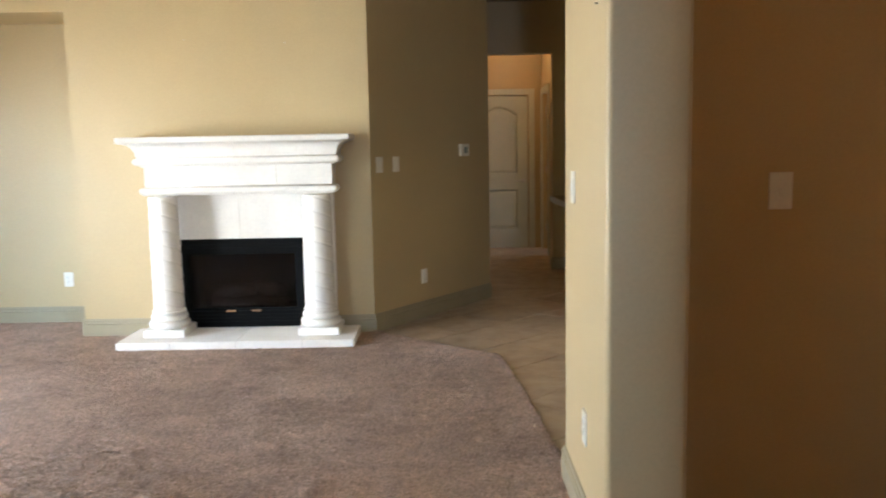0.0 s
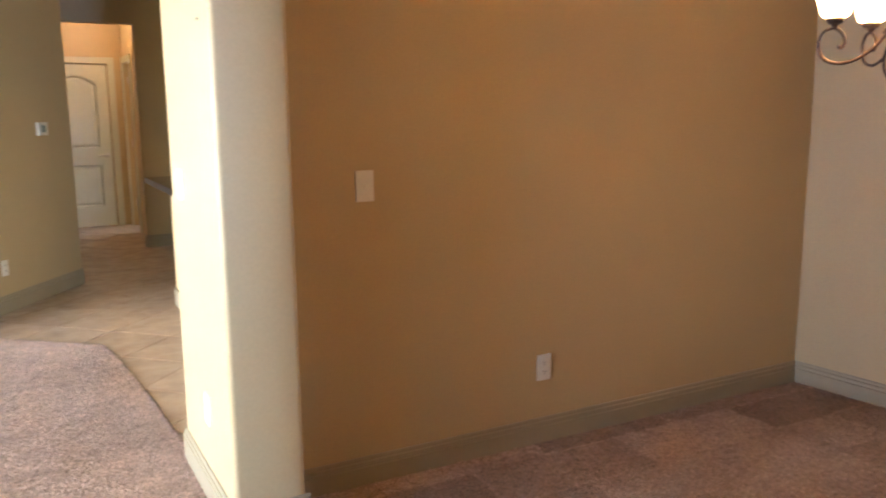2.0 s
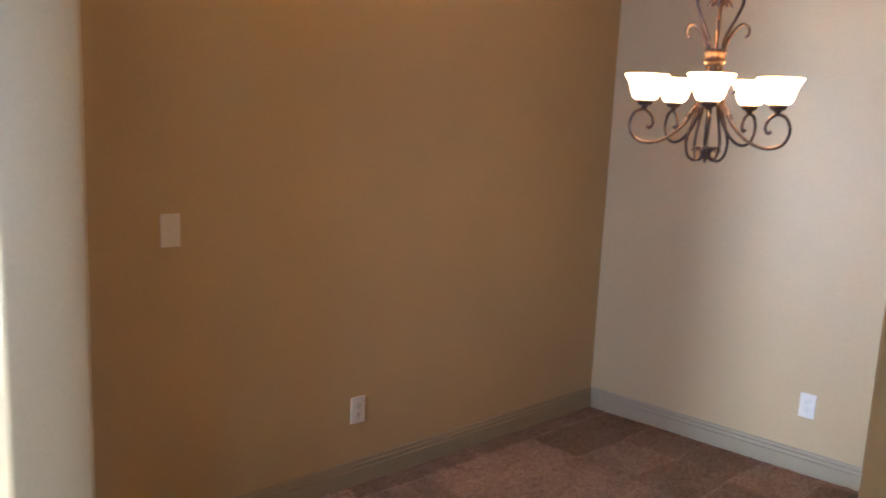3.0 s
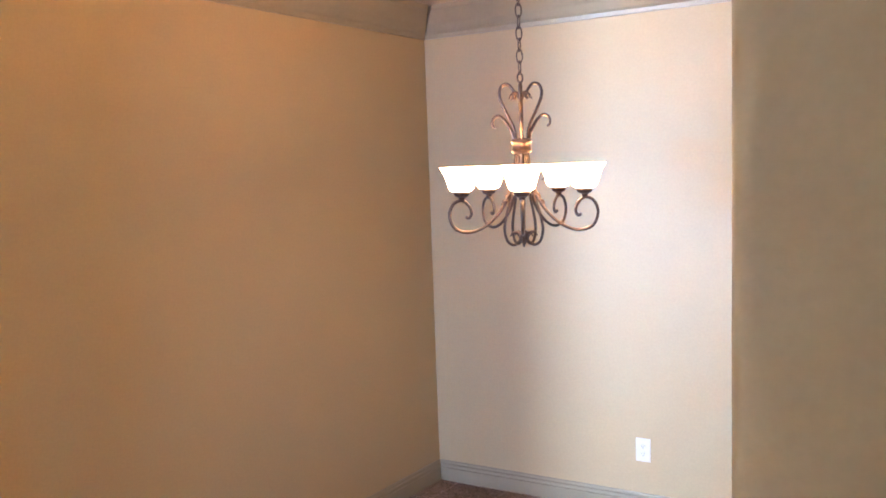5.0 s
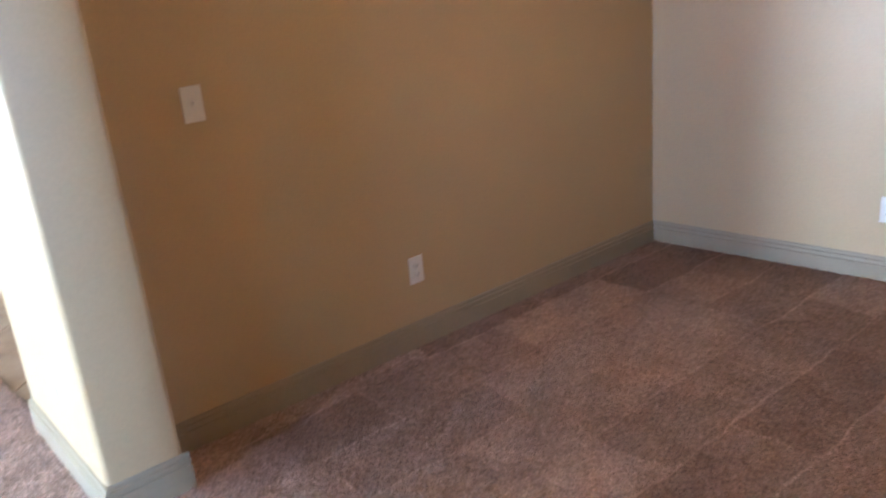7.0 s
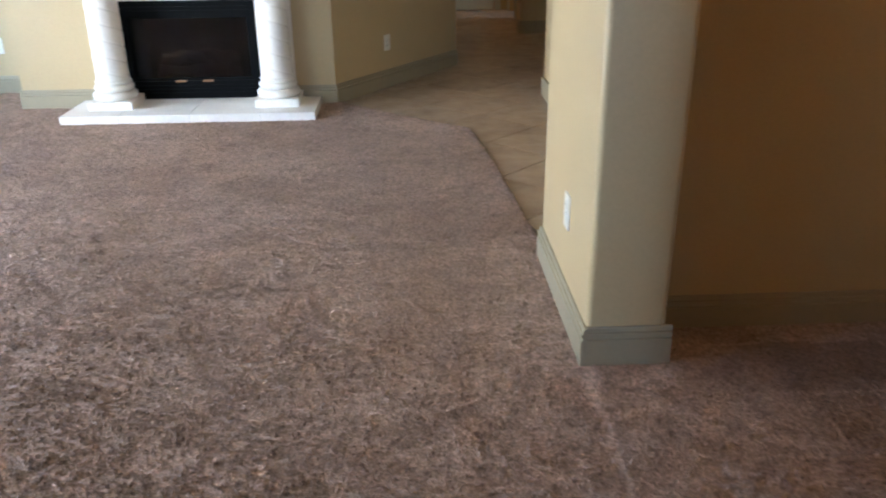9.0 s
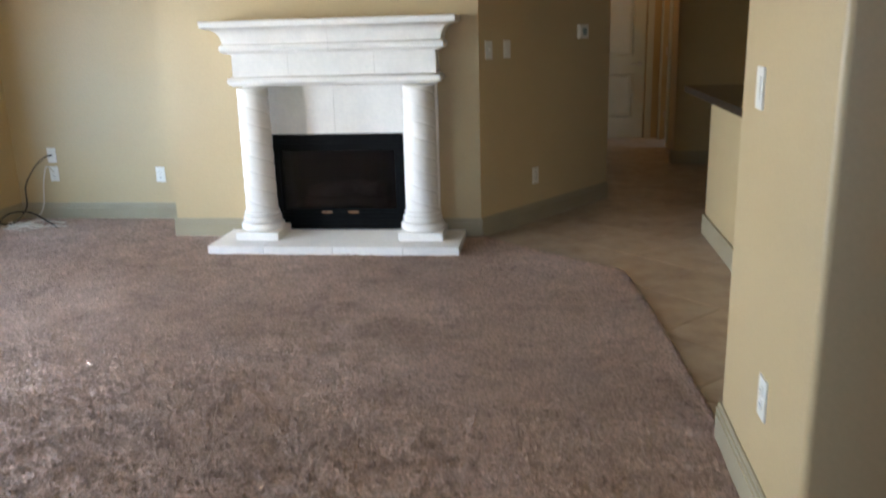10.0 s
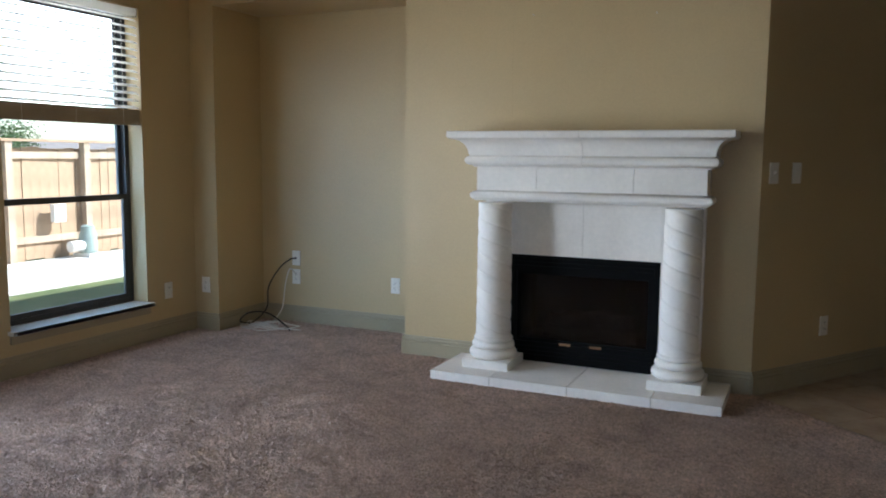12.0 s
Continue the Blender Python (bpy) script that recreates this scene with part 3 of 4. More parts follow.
def crown(a, b):
    """Crown moulding along the wall from a to b; the room lies to its left."""
    (ax, ay), (bx, by) = a, b
    k = math.hypot(bx - ax, by - ay)
    ux, uy = (bx - ax) / k, (by - ay) / k
    nx, ny = -uy, ux
    z = DIN_CEIL
    profile = [(0, z - 0.15), (0.014, z - 0.15), (0.018, z - 0.13), (0.03, z - 0.12), (0.05, z - 0.085), (0.085, z - 0.045), (0.10, z - 0.03), (0.115, z - 0.022), (0.12, z), (0, z)]
    bm = bmesh.new()
    ends = [[bm.verts.new((px + ux * s * d + nx * d, py + uy * s * d + ny * d, h)) for d, h in profile] for s, px, py in ((1, ax, ay), (-1, bx, by))]
    m = len(profile)
    for q in range(m):
        bm.faces.new((ends[0][q], ends[0][(q + 1) % m], ends[1][(q + 1) % m], ends[1][q]))
    bm.faces.new(ends[0])
    bm.faces.new(ends[1][::-1])
    structure("trim", bm, TRIM_PAINT, "taupe painted crown moulding", "trim")


for a, b in (((DIN_E, DIN_N), (PIER_X1, DIN_N)), ((east_x(DIN_S), DIN_S), (DIN_E, DIN_N)), ((PIER_X1, DIN_S), (east_x(DIN_S), DIN_S))):
    crown(a, b)

# ---- living room ----
def build_window(y0, y1):
    """A bronze single-hung window in the west wall, with a painted sill."""
    w = empty("window_1", (WEST, (y0 + y1) / 2, WIN_Z0))
    tagged(w, "dark bronze single-hung window with a light sill", "window", "living room windows", "structure")
    h, hw = WIN_Z1 - WIN_Z0, (y1 - y0) / 2
    xo, xi = -0.175, -0.125
    bm = bmesh.new()
    for a, b, c, d in ((-hw, -hw + 0.035, 0.0, h), (hw - 0.035, hw, 0.0, h), (-hw + 0.035, hw - 0.035, 0.0, 0.035), (-hw + 0.035, hw - 0.035, h - 0.035, h)):
        box(bm, xo, xi, a, b, c, d)
    part("window_frame", bm, BRONZE, w)
    rail = 1.0 - WIN_Z0
    for nm, z0, z1, dx in (("upper_sash", rail - 0.02, h - 0.036, -0.022), ("lower_sash", 0.036, rail + 0.02, 0.012)):
        bm = bmesh.new()
        a0, a1, t = -hw + 0.036, hw - 0.036, 0.03
        for a, b, c, d in ((a0, a0 + t, z0, z1), (a1 - t, a1, z0, z1), (a0 + t, a1 - t, z0, z0 + t), (a0 + t, a1 - t, z1 - 0.035, z1)):
            box(bm, xo + dx + 0.015, xo + dx + 0.037, a, b, c, d)
        s = part(nm, bm, BRONZE, w)
        bm = bmesh.new()
        box(bm, xo + dx + 0.024, xo + dx + 0.028, a0 + t - 0.004, a1 - t + 0.004, z0 + t - 0.004, z1 - 0.031)
        g = part("pane", bm, GLASS, s, "clear glass pane")
        g.visible_shadow = False
    bm = bmesh.new()
    box(bm, -0.124, 0.052, -hw + 0.001, hw - 0.001, -0.022, 0.003)
    box(bm, 0.001, 0.052, -hw - 0.02, hw + 0.02, -0.021, 0.0025)
    soften(bm, 0.006, 2)
    part("window_sill", bm, SILL_PAINT, w, "painted light sill board")
    bm = bmesh.new()
    box(bm, 0.001, 0.018, -hw - 0.01, hw + 0.01, -0.075, -0.023)
    part("apron", bm, TRIM_PAINT, w, "taupe painted apron under the sill")
    return w


def build_blind(y0, y1):
    """A raised slatted blind hanging in the window opening."""
    b = empty("window_blind", (WEST - 0.035, (y0 + y1) / 2, WIN_Z1))
    tagged(b, "half-raised slatted blind hanging in the window", "blind", "living room blinds")
    hw = (y1 - y0) / 2 - 0.008
    bm = bmesh.new()
    box(bm, -0.028, 0.028, -hw, hw, -0.055, -0.003)
    soften(bm, 0.004, 1)
    part("headrail", bm, BLIND, b)
    bm = bmesh.new()
    k = 9
    tilt = radians(24)
    rows = []
    for q in range(k + 1):
        s = q / k * 2 - 1
        arch = 0.003 * (1 - s * s)
        rows.append((s * 0.025 * math.cos(tilt), -s * 0.025 * math.sin(tilt) + arch))
    lo = [[bm.verts.new((x, y, z)) for x, z in rows] for y in (-hw, hw)]
    hi = [[bm.verts.new((x, y, z + 0.0025)) for x, z in rows] for y in (-hw, hw)]
    for q in range(k):
        bm.faces.new((lo[0][q], lo[0][q + 1], lo[1][q + 1], lo[1][q]))
        bm.faces.new((hi[0][q], hi[1][q], hi[1][q + 1], hi[0][q + 1]))
    for e in (0, 1):
        bm.faces.new(lo[e] + hi[e][::-1])
    bm.faces.new((lo[0][0], lo[1][0], hi[1][0], hi[0][0]))
    bm.faces.new((lo[0][k], hi[0][k], hi[1][k], lo[1][k]))
    slat = mesh_of("slat", bm, BLIND)
    top, bottom = -0.075, 1.60 - WIN_Z1
    count = 13
    for q in range(count):
        o = new("slat", slat)
        o.parent = b
        o.location = (0, 0, top + (bottom - top) * q / (count - 1))
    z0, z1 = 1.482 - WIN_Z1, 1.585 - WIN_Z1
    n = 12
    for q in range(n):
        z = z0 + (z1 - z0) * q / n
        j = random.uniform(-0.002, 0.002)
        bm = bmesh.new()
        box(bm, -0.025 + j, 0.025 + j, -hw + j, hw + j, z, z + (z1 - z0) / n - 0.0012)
        part("gathered_slat", bm, BLIND_GATHERED, b)
    for y in (-hw + 0.14, 0.0, hw - 0.14):
        bm = bmesh.new()
        for x in (-0.027, 0.027):
            tube(bm, [(x, y, z0), (x, y, -0.055)], 0.0012, 5)
        part("ladder_cord", bm, BLIND, b)


for k, (a, b) in enumerate(WINDOWS):
    win = build_window(a, b)
    if a > 4:
        build_blind(a, b)


def sweep(bm, profile, x0, x1, back):
    """A moulding that runs along the front and returns to the wall at both ends. profile: (projection, z) from bottom to top."""
    rows = []
    for d, z in profile:
        y = back - d
        rows.append([bm.verts.new(p) for p in ((x0 - d, back, z), (x0 - d, y, z), (x1 + d, y, z), (x1 + d, back, z))])
    for a, b in zip(rows, rows[1:]):
        for q in range(3):
            bm.faces.new((a[q], a[q + 1], b[q + 1], b[q]))
        bm.faces.new((a[3], a[0], b[0], b[3]))
    bm.faces.new(rows[0][::-1])
    bm.faces.new(rows[-1])


def arc(cx, cz, r, a0, a1, n=7):
    return [(cx + r * math.cos(radians(a0 + (a1 - a0) * q / n)), cz + r * math.sin(radians(a0 + (a1 - a0) * q / n))) for q in range(n + 1)]


def twisted_shaft(bm, r0, r1, z0, z1, turns, starts=1):
    """A round shaft with a shallow groove winding up it."""
    steps, rows = 48, 150
    rings = []
    for k in range(rows + 1):
        t = k / rows
        z = z0 + (z1 - z0) * t
        ring = []
        for q in range(steps):
            a = 2 * math.pi * q / steps
            ph = (a * starts / (2 * math.pi) + turns * t) % 1.0
            near = min(ph, 1 - ph)
            bulge = math.sin(math.pi * ph) ** 0.6 if 0 < ph < 1 else 0
            r = (r0 + (r1 - r0) * t) * (1 + 0.012 * math.sin(math.pi * t)) + 0.004 * bulge - 0.007 * max(0, 1 - near / 0.07)
            ring.append(bm.verts.new((r * math.cos(a), r * math.sin(a), z)))
        rings.append(ring)
    for a, b in zip(rings, rings[1:]):
        for q in range(steps):
            bm.faces.new((a[q], a[(q + 1) % steps], b[(q + 1) % steps], b[q]))
    bm.faces.new(rings[0][::-1])
    bm.faces.new(rings[-1])


def build_fireplace():
    cx = -0.795
    f = empty("fireplace", (cx, NORTH, 0))
    tagged(f, "white cast-stone fireplace with twisted columns and a stepped mantel", "fireplace")

    def at(bm):
        bmesh.ops.translate(bm, verts=bm.verts, vec=(-cx, -NORTH, 0))
        return bm

    # hearth of four slabs
    hz = 0.052
    cuts = [-1.605, -1.235, -0.785, -0.335, 0.02]
    hearth = empty("hearth", (0, 0, 0))
    hearth.matrix_world = Matrix.Identity(4)
    hearth.parent = f
    for a, b in zip(cuts, cuts[1:]):
        bm = bmesh.new()
        box(bm, a + 0.0025, b - 0.0025, 5.243, NORTH - 0.02, -0.01, hz)
        soften(bm, 0.007, 2)
        part("slab", at(bm), STONE, hearth, smooth=True)
    # columns
    for x in (-1.325, -0.245):
        y = 5.54
        col = empty("column", (x - cx, y - NORTH, hz))
        col.matrix_world = Matrix.Identity(4)
        col.parent = f
        col.matrix_basis = pose(x - cx, y - NORTH, hz)
        bm = bmesh.new()
        box(bm, -0.142, 0.142, -0.142, 0.142, 0.0, 0.052)
        soften(bm, 0.006, 2)
        part("plinth", bm, STONE, col, smooth=True)
        bm = bmesh.new()
        prof = [(0.10, 0.053), (0.128, 0.053)] + arc(0.116, 0.080, 0.027, -70, 80, 6) + [(0.112, 0.108)] + arc(0.105, 0.130, 0.022, -80, 80, 6) + [(0.108, 0.154)] + arc(0.104, 0.167, 0.013, -80, 80, 5) + [(0.104, 0.182), (0.098, 0.190)]
        lathe(bm, prof, 40)
        part("base_moulding", bm, STONE, col, smooth=True)
        bm = bmesh.new()
        twisted_shaft(bm, 0.101, 0.095, 0.185, 0.974, 7.6, 2)
        part("shaft", bm, STONE, col, "white stone shaft with a winding groove", smooth=True)
    # surround panels between wall and columns
    sy = 5.703
    for a, b in ((-1.29, -0.8390), (-0.8365, -0.385)):
        bm = bmesh.new()
        box(bm, a, b, sy, NORTH - 0.001, 0.707, 1.05)
        soften(bm, 0.003, 1)
        part("surround_panel", at(bm), STONE, f, smooth=True)
    for a, b in ((-1.45, -1.291), (-0.384, -0.15)):
        bm = bmesh.new()
        box(bm, a, b, sy, NORTH - 0.001, hz, 1.05)
        part("surround_side", at(bm), STONE, f)
    # mantel: bottom moulding, frieze, cornice and cap
    x0, x1 = -1.455, -0.135
    back = NORTH - 0.002
    bm = bmesh.new()
    sweep(bm, [(0.12, 1.034), (0.168, 1.034), (0.176, 1.040)] + [(0.172 + 0.024 * math.cos(radians(a)), 1.066 + 0.024 * math.sin(radians(a))) for a in range(-70, 75, 18)] + [(0.172, 1.090), (0.160, 1.096), (0.12, 1.096)], x0 + 0.165, x1 - 0.165, back)
    part("bottom_moulding", at(bm), STONE, f, smooth=True)
    cutsf = [x0, -1.085, -0.525, x1]
    for a, b in zip(cutsf, cutsf[1:]):
        bm = bmesh.new()
        box(bm, a + 0.0012, b - 0.0012, NORTH - 0.167, NORTH - 0.003, 1.0965, 1.234)
        soften(bm, 0.003, 1)
        part("frieze_block", at(bm), STONE, f, smooth=True)
    for a, b in ((None, -0.806), (-0.804, None)):
        bm = bmesh.new()
        prof = [(0.15, 1.2345), (0.180, 1.2345), (0.184, 1.243)] + [(0.196 + 0.026 * math.cos(radians(q)), 1.272 + 0.026 * math.sin(radians(q))) for q in range(-75, 80, 15)] + [(0.198, 1.302), (0.205, 1.306)]
        prof += [(0.205 + 0.075 * (1 - math.cos(radians(q))), 1.306 + 0.088 * math.sin(radians(q))) for q in range(0, 91, 10)] + [(0.292, 1.397), (0.302, 1.402), (0.305, 1.408), (0.305, 1.434), (0.300, 1.440), (0.15, 1.440)]
        sweep(bm, prof, x0 + 0.165, x1 - 0.165, back)
        cut = -0.805
        keep = a is None
        g = bm.verts[:] + bm.edges[:] + bm.faces[:]
        bmesh.ops.bisect_plane(bm, geom=g, plane_co=(cut + (-0.0015 if keep else 0.0015), 0, 0), plane_no=(1, 0, 0), clear_outer=keep, clear_inner=not keep)
        bmesh.ops.holes_fill(bm, edges=[e for e in bm.edges if len(e.link_faces) == 1])
        part("mantel_half", at(bm), STONE, f, smooth=True)
    # firebox insert
    insert = empty("firebox", (0, 0, 0))
    insert.matrix_world = Matrix.Identity(4)
    insert.parent = f
    ix0, ix1, iz0, iz1 = -1.288, -0.387, hz + 0.002, 0.705
    iy = 5.712
    bm = bmesh.new()
    box(bm, ix0, ix0 + 0.045, iy, iy + 0.05, iz0, iz1)
    box(bm, ix1 - 0.045, ix1, iy, iy + 0.05, iz0, iz1)
    box(bm, ix0 + 0.045, ix1 - 0.045, iy, iy + 0.05, iz1 - 0.095, iz1)
    box(bm, ix0 + 0.045, ix1 - 0.045, iy, iy + 0.05, iz0, iz0 + 0.12)
    part("face_frame", at(bm), BLACK_METAL, insert)
    for z in (iz1 - 0.075, iz1 - 0.05, iz1 - 0.025, iz0 + 0.03, iz0 + 0.055, iz0 + 0.08):
        bm = bmesh.new()
        box(bm, ix0 + 0.03, ix1 - 0.03, iy - 0.006, iy + 0.001, z, z + 0.012)
        part("louvre", at(bm), BLACK_METAL, insert)
    bm = bmesh.new()
    gx0, gx1, gz0, gz1 = ix0 + 0.045, ix1 - 0.045, iz0 + 0.12, iz1 - 0.095
    box(bm, gx0, gx0 + 0.02, iy + 0.012, iy + 0.035, gz0, gz1)
    box(bm, gx1 - 0.02, gx1, iy + 0.012, iy + 0.035, gz0, gz1)
    box(bm, gx0 + 0.02, gx1 - 0.02, iy + 0.012, iy + 0.035, gz1 - 0.02, gz1)
    box(bm, gx0 + 0.02, gx1 - 0.02, iy + 0.012, iy + 0.035, gz0, gz0 + 0.02)
    part("glass_frame", at(bm), BLACK_METAL, insert)
    bm = bmesh.new()
    box(bm, gx0 + 0.018, gx1 - 0.018, iy + 0.020, iy + 0.024, gz0 + 0.018, gz1 - 0.018)
    part("glass_door", at(bm), FIRE_GLASS, insert, "dark tinted firebox glass")
    bm = bmesh.new()
    bx0, bx1, by0, by1, bz0, bz1 = ix0 + 0.02, ix1 - 0.02, iy + 0.051, iy + 0.48, iz0 + 0.02, iz1 - 0.02
    box(bm, bx0, bx1, by1, by1 + 0.01, bz0, bz1)
    box(bm, bx0 - 0.01, bx0, by0, by1, bz0, bz1)
    box(bm, bx1, bx1 + 0.01, by0, by1, bz0, bz1)
    box(bm, bx0, bx1, by0, by1, bz1, bz1 + 0.01)
    box(bm, bx0, bx1, by0, by1, bz0 + 0.07, bz0 + 0.08)
    part("liner", at(bm), SOOT, insert, "sooty grey firebox liner")
    for k, (lx, ly, lz, ln, rz) in enumerate(((-0.84, 5.90, 0.21, 0.56, 4), (-0.90, 6.03, 0.24, 0.46, -8), (-0.92, 5.95, 0.295, 0.34, 24), (-0.72, 5.96, 0.30, 0.32, -28))):
        bm = bmesh.new()
        pts = [(-ln / 2 + ln * q / 8, 0.012 * math.sin(q * 1.7 + k), 0.010 * math.cos(q * 1.3 + k)) for q in range(9)]
        tube(bm, pts, 0.042, 10)
        for v in bm.verts:
            v.co += Vector((0, 0, 0)) + 0.008 * noise.noise_vector(v.co * 18 + Vector((k * 3, 0, 0)))
        bmesh.ops.transform(bm, matrix=pose(lx, ly, lz, 0, 0, rz), verts=bm.verts)
        part("log", at(bm), LOG, insert, "dark ceramic fire log", smooth=True)
    for hx in (-0.93, -0.745):
        bm = bmesh.new()
        box(bm, hx - 0.034, hx + 0.034, iy - 0.014, iy - 0.001, iz0 + 0.127 - 0.012, iz0 + 0.127)
        soften(bm, 0.003, 2)
        part("pull", at(bm), BRASS, insert, "small brass pull")


build_fireplace()


def plate(name, place, facing, label, category, kind="outlet", group="wall plates"):
    """A wall plate. facing: degrees of the wall's outward normal from +x."""
    p = empty(name, place, facing + 90)
    tagged(p, label, category, group)
    bm = bmesh.new()
    box(bm, -0.035, 0.035, -0.006, 0.0, -0.057, 0.057)
    soften(bm, 0.0035, 2)
    part("cover", bm, PLATE, p, smooth=True)
    if kind == "outlet":
        for z in (-0.0195, 0.0195):
            bm = bmesh.new()
            lathe(bm, [(0.0165, 0), (0.0165, 0.0022), (0.0155, 0.003)], 20)
            bmesh.ops.transform(bm, matrix=pose(0, -0.006, z, 90, 0, 0), verts=bm.verts)
            s = part("socket", bm, PLATE, p)
            bm = bmesh.new()
            for x in (-0.0063, 0.0063):
                box(bm, x - 0.0011, x + 0.0011, -0.0096, -0.0088, z - 0.0015, z + 0.0065)
            box(bm, -0.002, 0.002, -0.0096, -0.0088, z - 0.010, z - 0.006)
            part("slot", bm, SLOT, s, "dark slot")
    elif kind == "switch":
        bm = bmesh.new()
        box(bm, -0.005, 0.005, -0.0095, -0.006, -0.012, 0.012)
        s = part("toggle_collar", bm, PLATE, p)
        bm = bmesh.new()
        box(bm, -0.0038, 0.0038, -0.020, -0.0095, 0.0, 0.009)
        soften(bm, 0.0015, 1)
        part("toggle", bm, PLATE, s)
    elif kind == "rocker":
        bm = bmesh.new()
        box(bm, -0.0165, 0.0165, -0.0095, -0.006, -0.033, 0.033)
        soften(bm, 0.002, 1)
        part("rocker", bm, PLATE, p)
    elif kind == "jack":
        bm = bmesh.new()
        lathe(bm, [(0.006, 0), (0.006, 0.004), (0.0035, 0.009)], 12)
        bmesh.ops.transform(bm, matrix=pose(0, -0.006, 0, 90, 0, 0), verts=bm.verts)
        part("jack", bm, SLOT, p, "dark cable jack")
    return p


ANG = math.degrees(math.atan2(ANGLE_END[1] - NORTH, ANGLE_END[0] - FP_R))


def on_angle(s, z, off=0.0):
    """A place on the angled wall, s of the way along it."""
    nx, ny = math.sin(radians(ANG)), -math.cos(radians(ANG))
    return (FP_R + (ANGLE_END[0] - FP_R) * s + nx * off, NORTH + (ANGLE_END[1] - NORTH) * s + ny * off, z)


AF = ANG - 90
plate("light_switch", (1.709, DIN_N, 1.163), -90, "ivory toggle switch plate on the dining room wall", "switch", "switch")
plate("wall_outlet", (2.523, DIN_N, 0.338), -90, "ivory outlet plate low on the dining room wall", "outlet")
plate("wall_outlet", (east_x(1.255), 1.255, 0.33), 186, "white outlet plate on the dining end wall", "outlet")
plate("wall_outlet", (PIER_X0, 2.535, 0.365), 180, "white outlet plate on the pier", "outlet")
plate("light_switch", (PIER_X0, 2.79, 1.168), 180, "white rocker switch plate on the pier", "switch", "rocker")
plate("light_switch", on_angle(0.060, 1.218), AF, "ivory switch plate on the angled wall", "switch", "switch")
plate("light_switch", on_angle(0.180, 1.218), AF, "ivory blank plate beside a switch on the angled wall", "switch", "rocker")
plate("wall_outlet", on_angle(0.383, 0.325), AF, "ivory outlet plate on the angled wall", "outlet")
plate("wall_outlet", (-2.375, NICHE_BACK, 0.345), -90, "white outlet plate in the niche", "outlet")
plate("cable_plate", (-3.245, NICHE_BACK, 0.50), -90, "white cable jack plate in the niche", "cable plate", "jack")
plate("wall_outlet", (-3.245, NICHE_BACK, 0.355), -90, "white outlet plate under the cable jack", "outlet")
plate("wall_outlet", (-3.672, NORTH, 0.336), -90, "ivory outlet plate on the niche pier", "outlet")
plate("wall_outlet", (WEST, 5.445, 0.327), 0, "ivory outlet plate beside the window", "outlet")


def build_thermostat():
    t = empty("thermostat", on_angle(0.745, 1.315), AF + 90)
    tagged(t, "square white thermostat with a grey display on the wall", "thermostat")
    bm = bmesh.new()
    box(bm, -0.058, 0.058, -0.026, 0.0, -0.05, 0.05)
    soften(bm, 0.008, 3)
    part("housing", bm, PLATE, t, smooth=True)
    bm = bmesh.new()
    box(bm, -0.022, 0.030, -0.0285, -0.0262, -0.026, 0.026)
    part("display", bm, UTILITY, t, "grey display")


build_thermostat()


def loop_cable(name, points, radius, mat, label):
    bm = bmesh.new()
    tube(bm, smooth_path(points, 10), radius, 8)
    return tagged(new(name, mesh_of(name, bm, mat, True)), label, "cable")


def build_cables():
    rnd = random.Random(4)
    bx, by = -3.245, NICHE_BACK
    loop_cable("black_cable", [(bx, by - 0.012, 0.50), (bx - 0.03, by - 0.05, 0.49), (bx - 0.10, by - 0.09, 0.42), (bx - 0.17, by - 0.13, 0.28), (bx - 0.17, by - 0.16, 0.12), (bx - 0.20, by - 0.30, 0.03),
                               (bx - 0.22, by - 0.42, 0.06), (bx - 0.10, by - 0.46, 0.14), (bx - 0.02, by - 0.34, 0.12), (bx + 0.08, by - 0.25, 0.012), (bx + 0.16, by - 0.33, 0.008)], 0.006, CABLE_BLACK, "black cable hanging from the jack to the carpet")
    loop_cable("white_cable", [(bx, by - 0.012, 0.375), (bx - 0.02, by - 0.06, 0.42), (bx - 0.05, by - 0.08, 0.30), (bx - 0.06, by - 0.11, 0.12), (bx - 0.08, by - 0.20, 0.02), (bx + 0.05, by - 0.30, 0.006), (bx + 0.22, by - 0.28, 0.006)], 0.0045, CABLE_WHITE, "off-white cable hanging to the carpet")
    for k in range(4):
        cx, cy, r = bx - 0.06 + rnd.uniform(-0.06, 0.10), by - 0.32 + rnd.uniform(-0.05, 0.05), rnd.uniform(0.08, 0.15)
        pts = []
        for q in range(15):
            a = 2 * math.pi * q / 9 + k
            rr = r * (1 + 0.15 * math.sin(q * 1.9 + k))
            pts.append((cx + 1.25 * rr * math.cos(a), cy + 0.75 * rr * math.sin(a), 0.006 + 0.012 * k * 0.4 + 0.010 * (1 + math.sin(q * 2.3))))
        loop_cable("white_cable", pts, 0.0042, CABLE_WHITE, "off-white cable coiled loosely on the carpet")


build_cables()

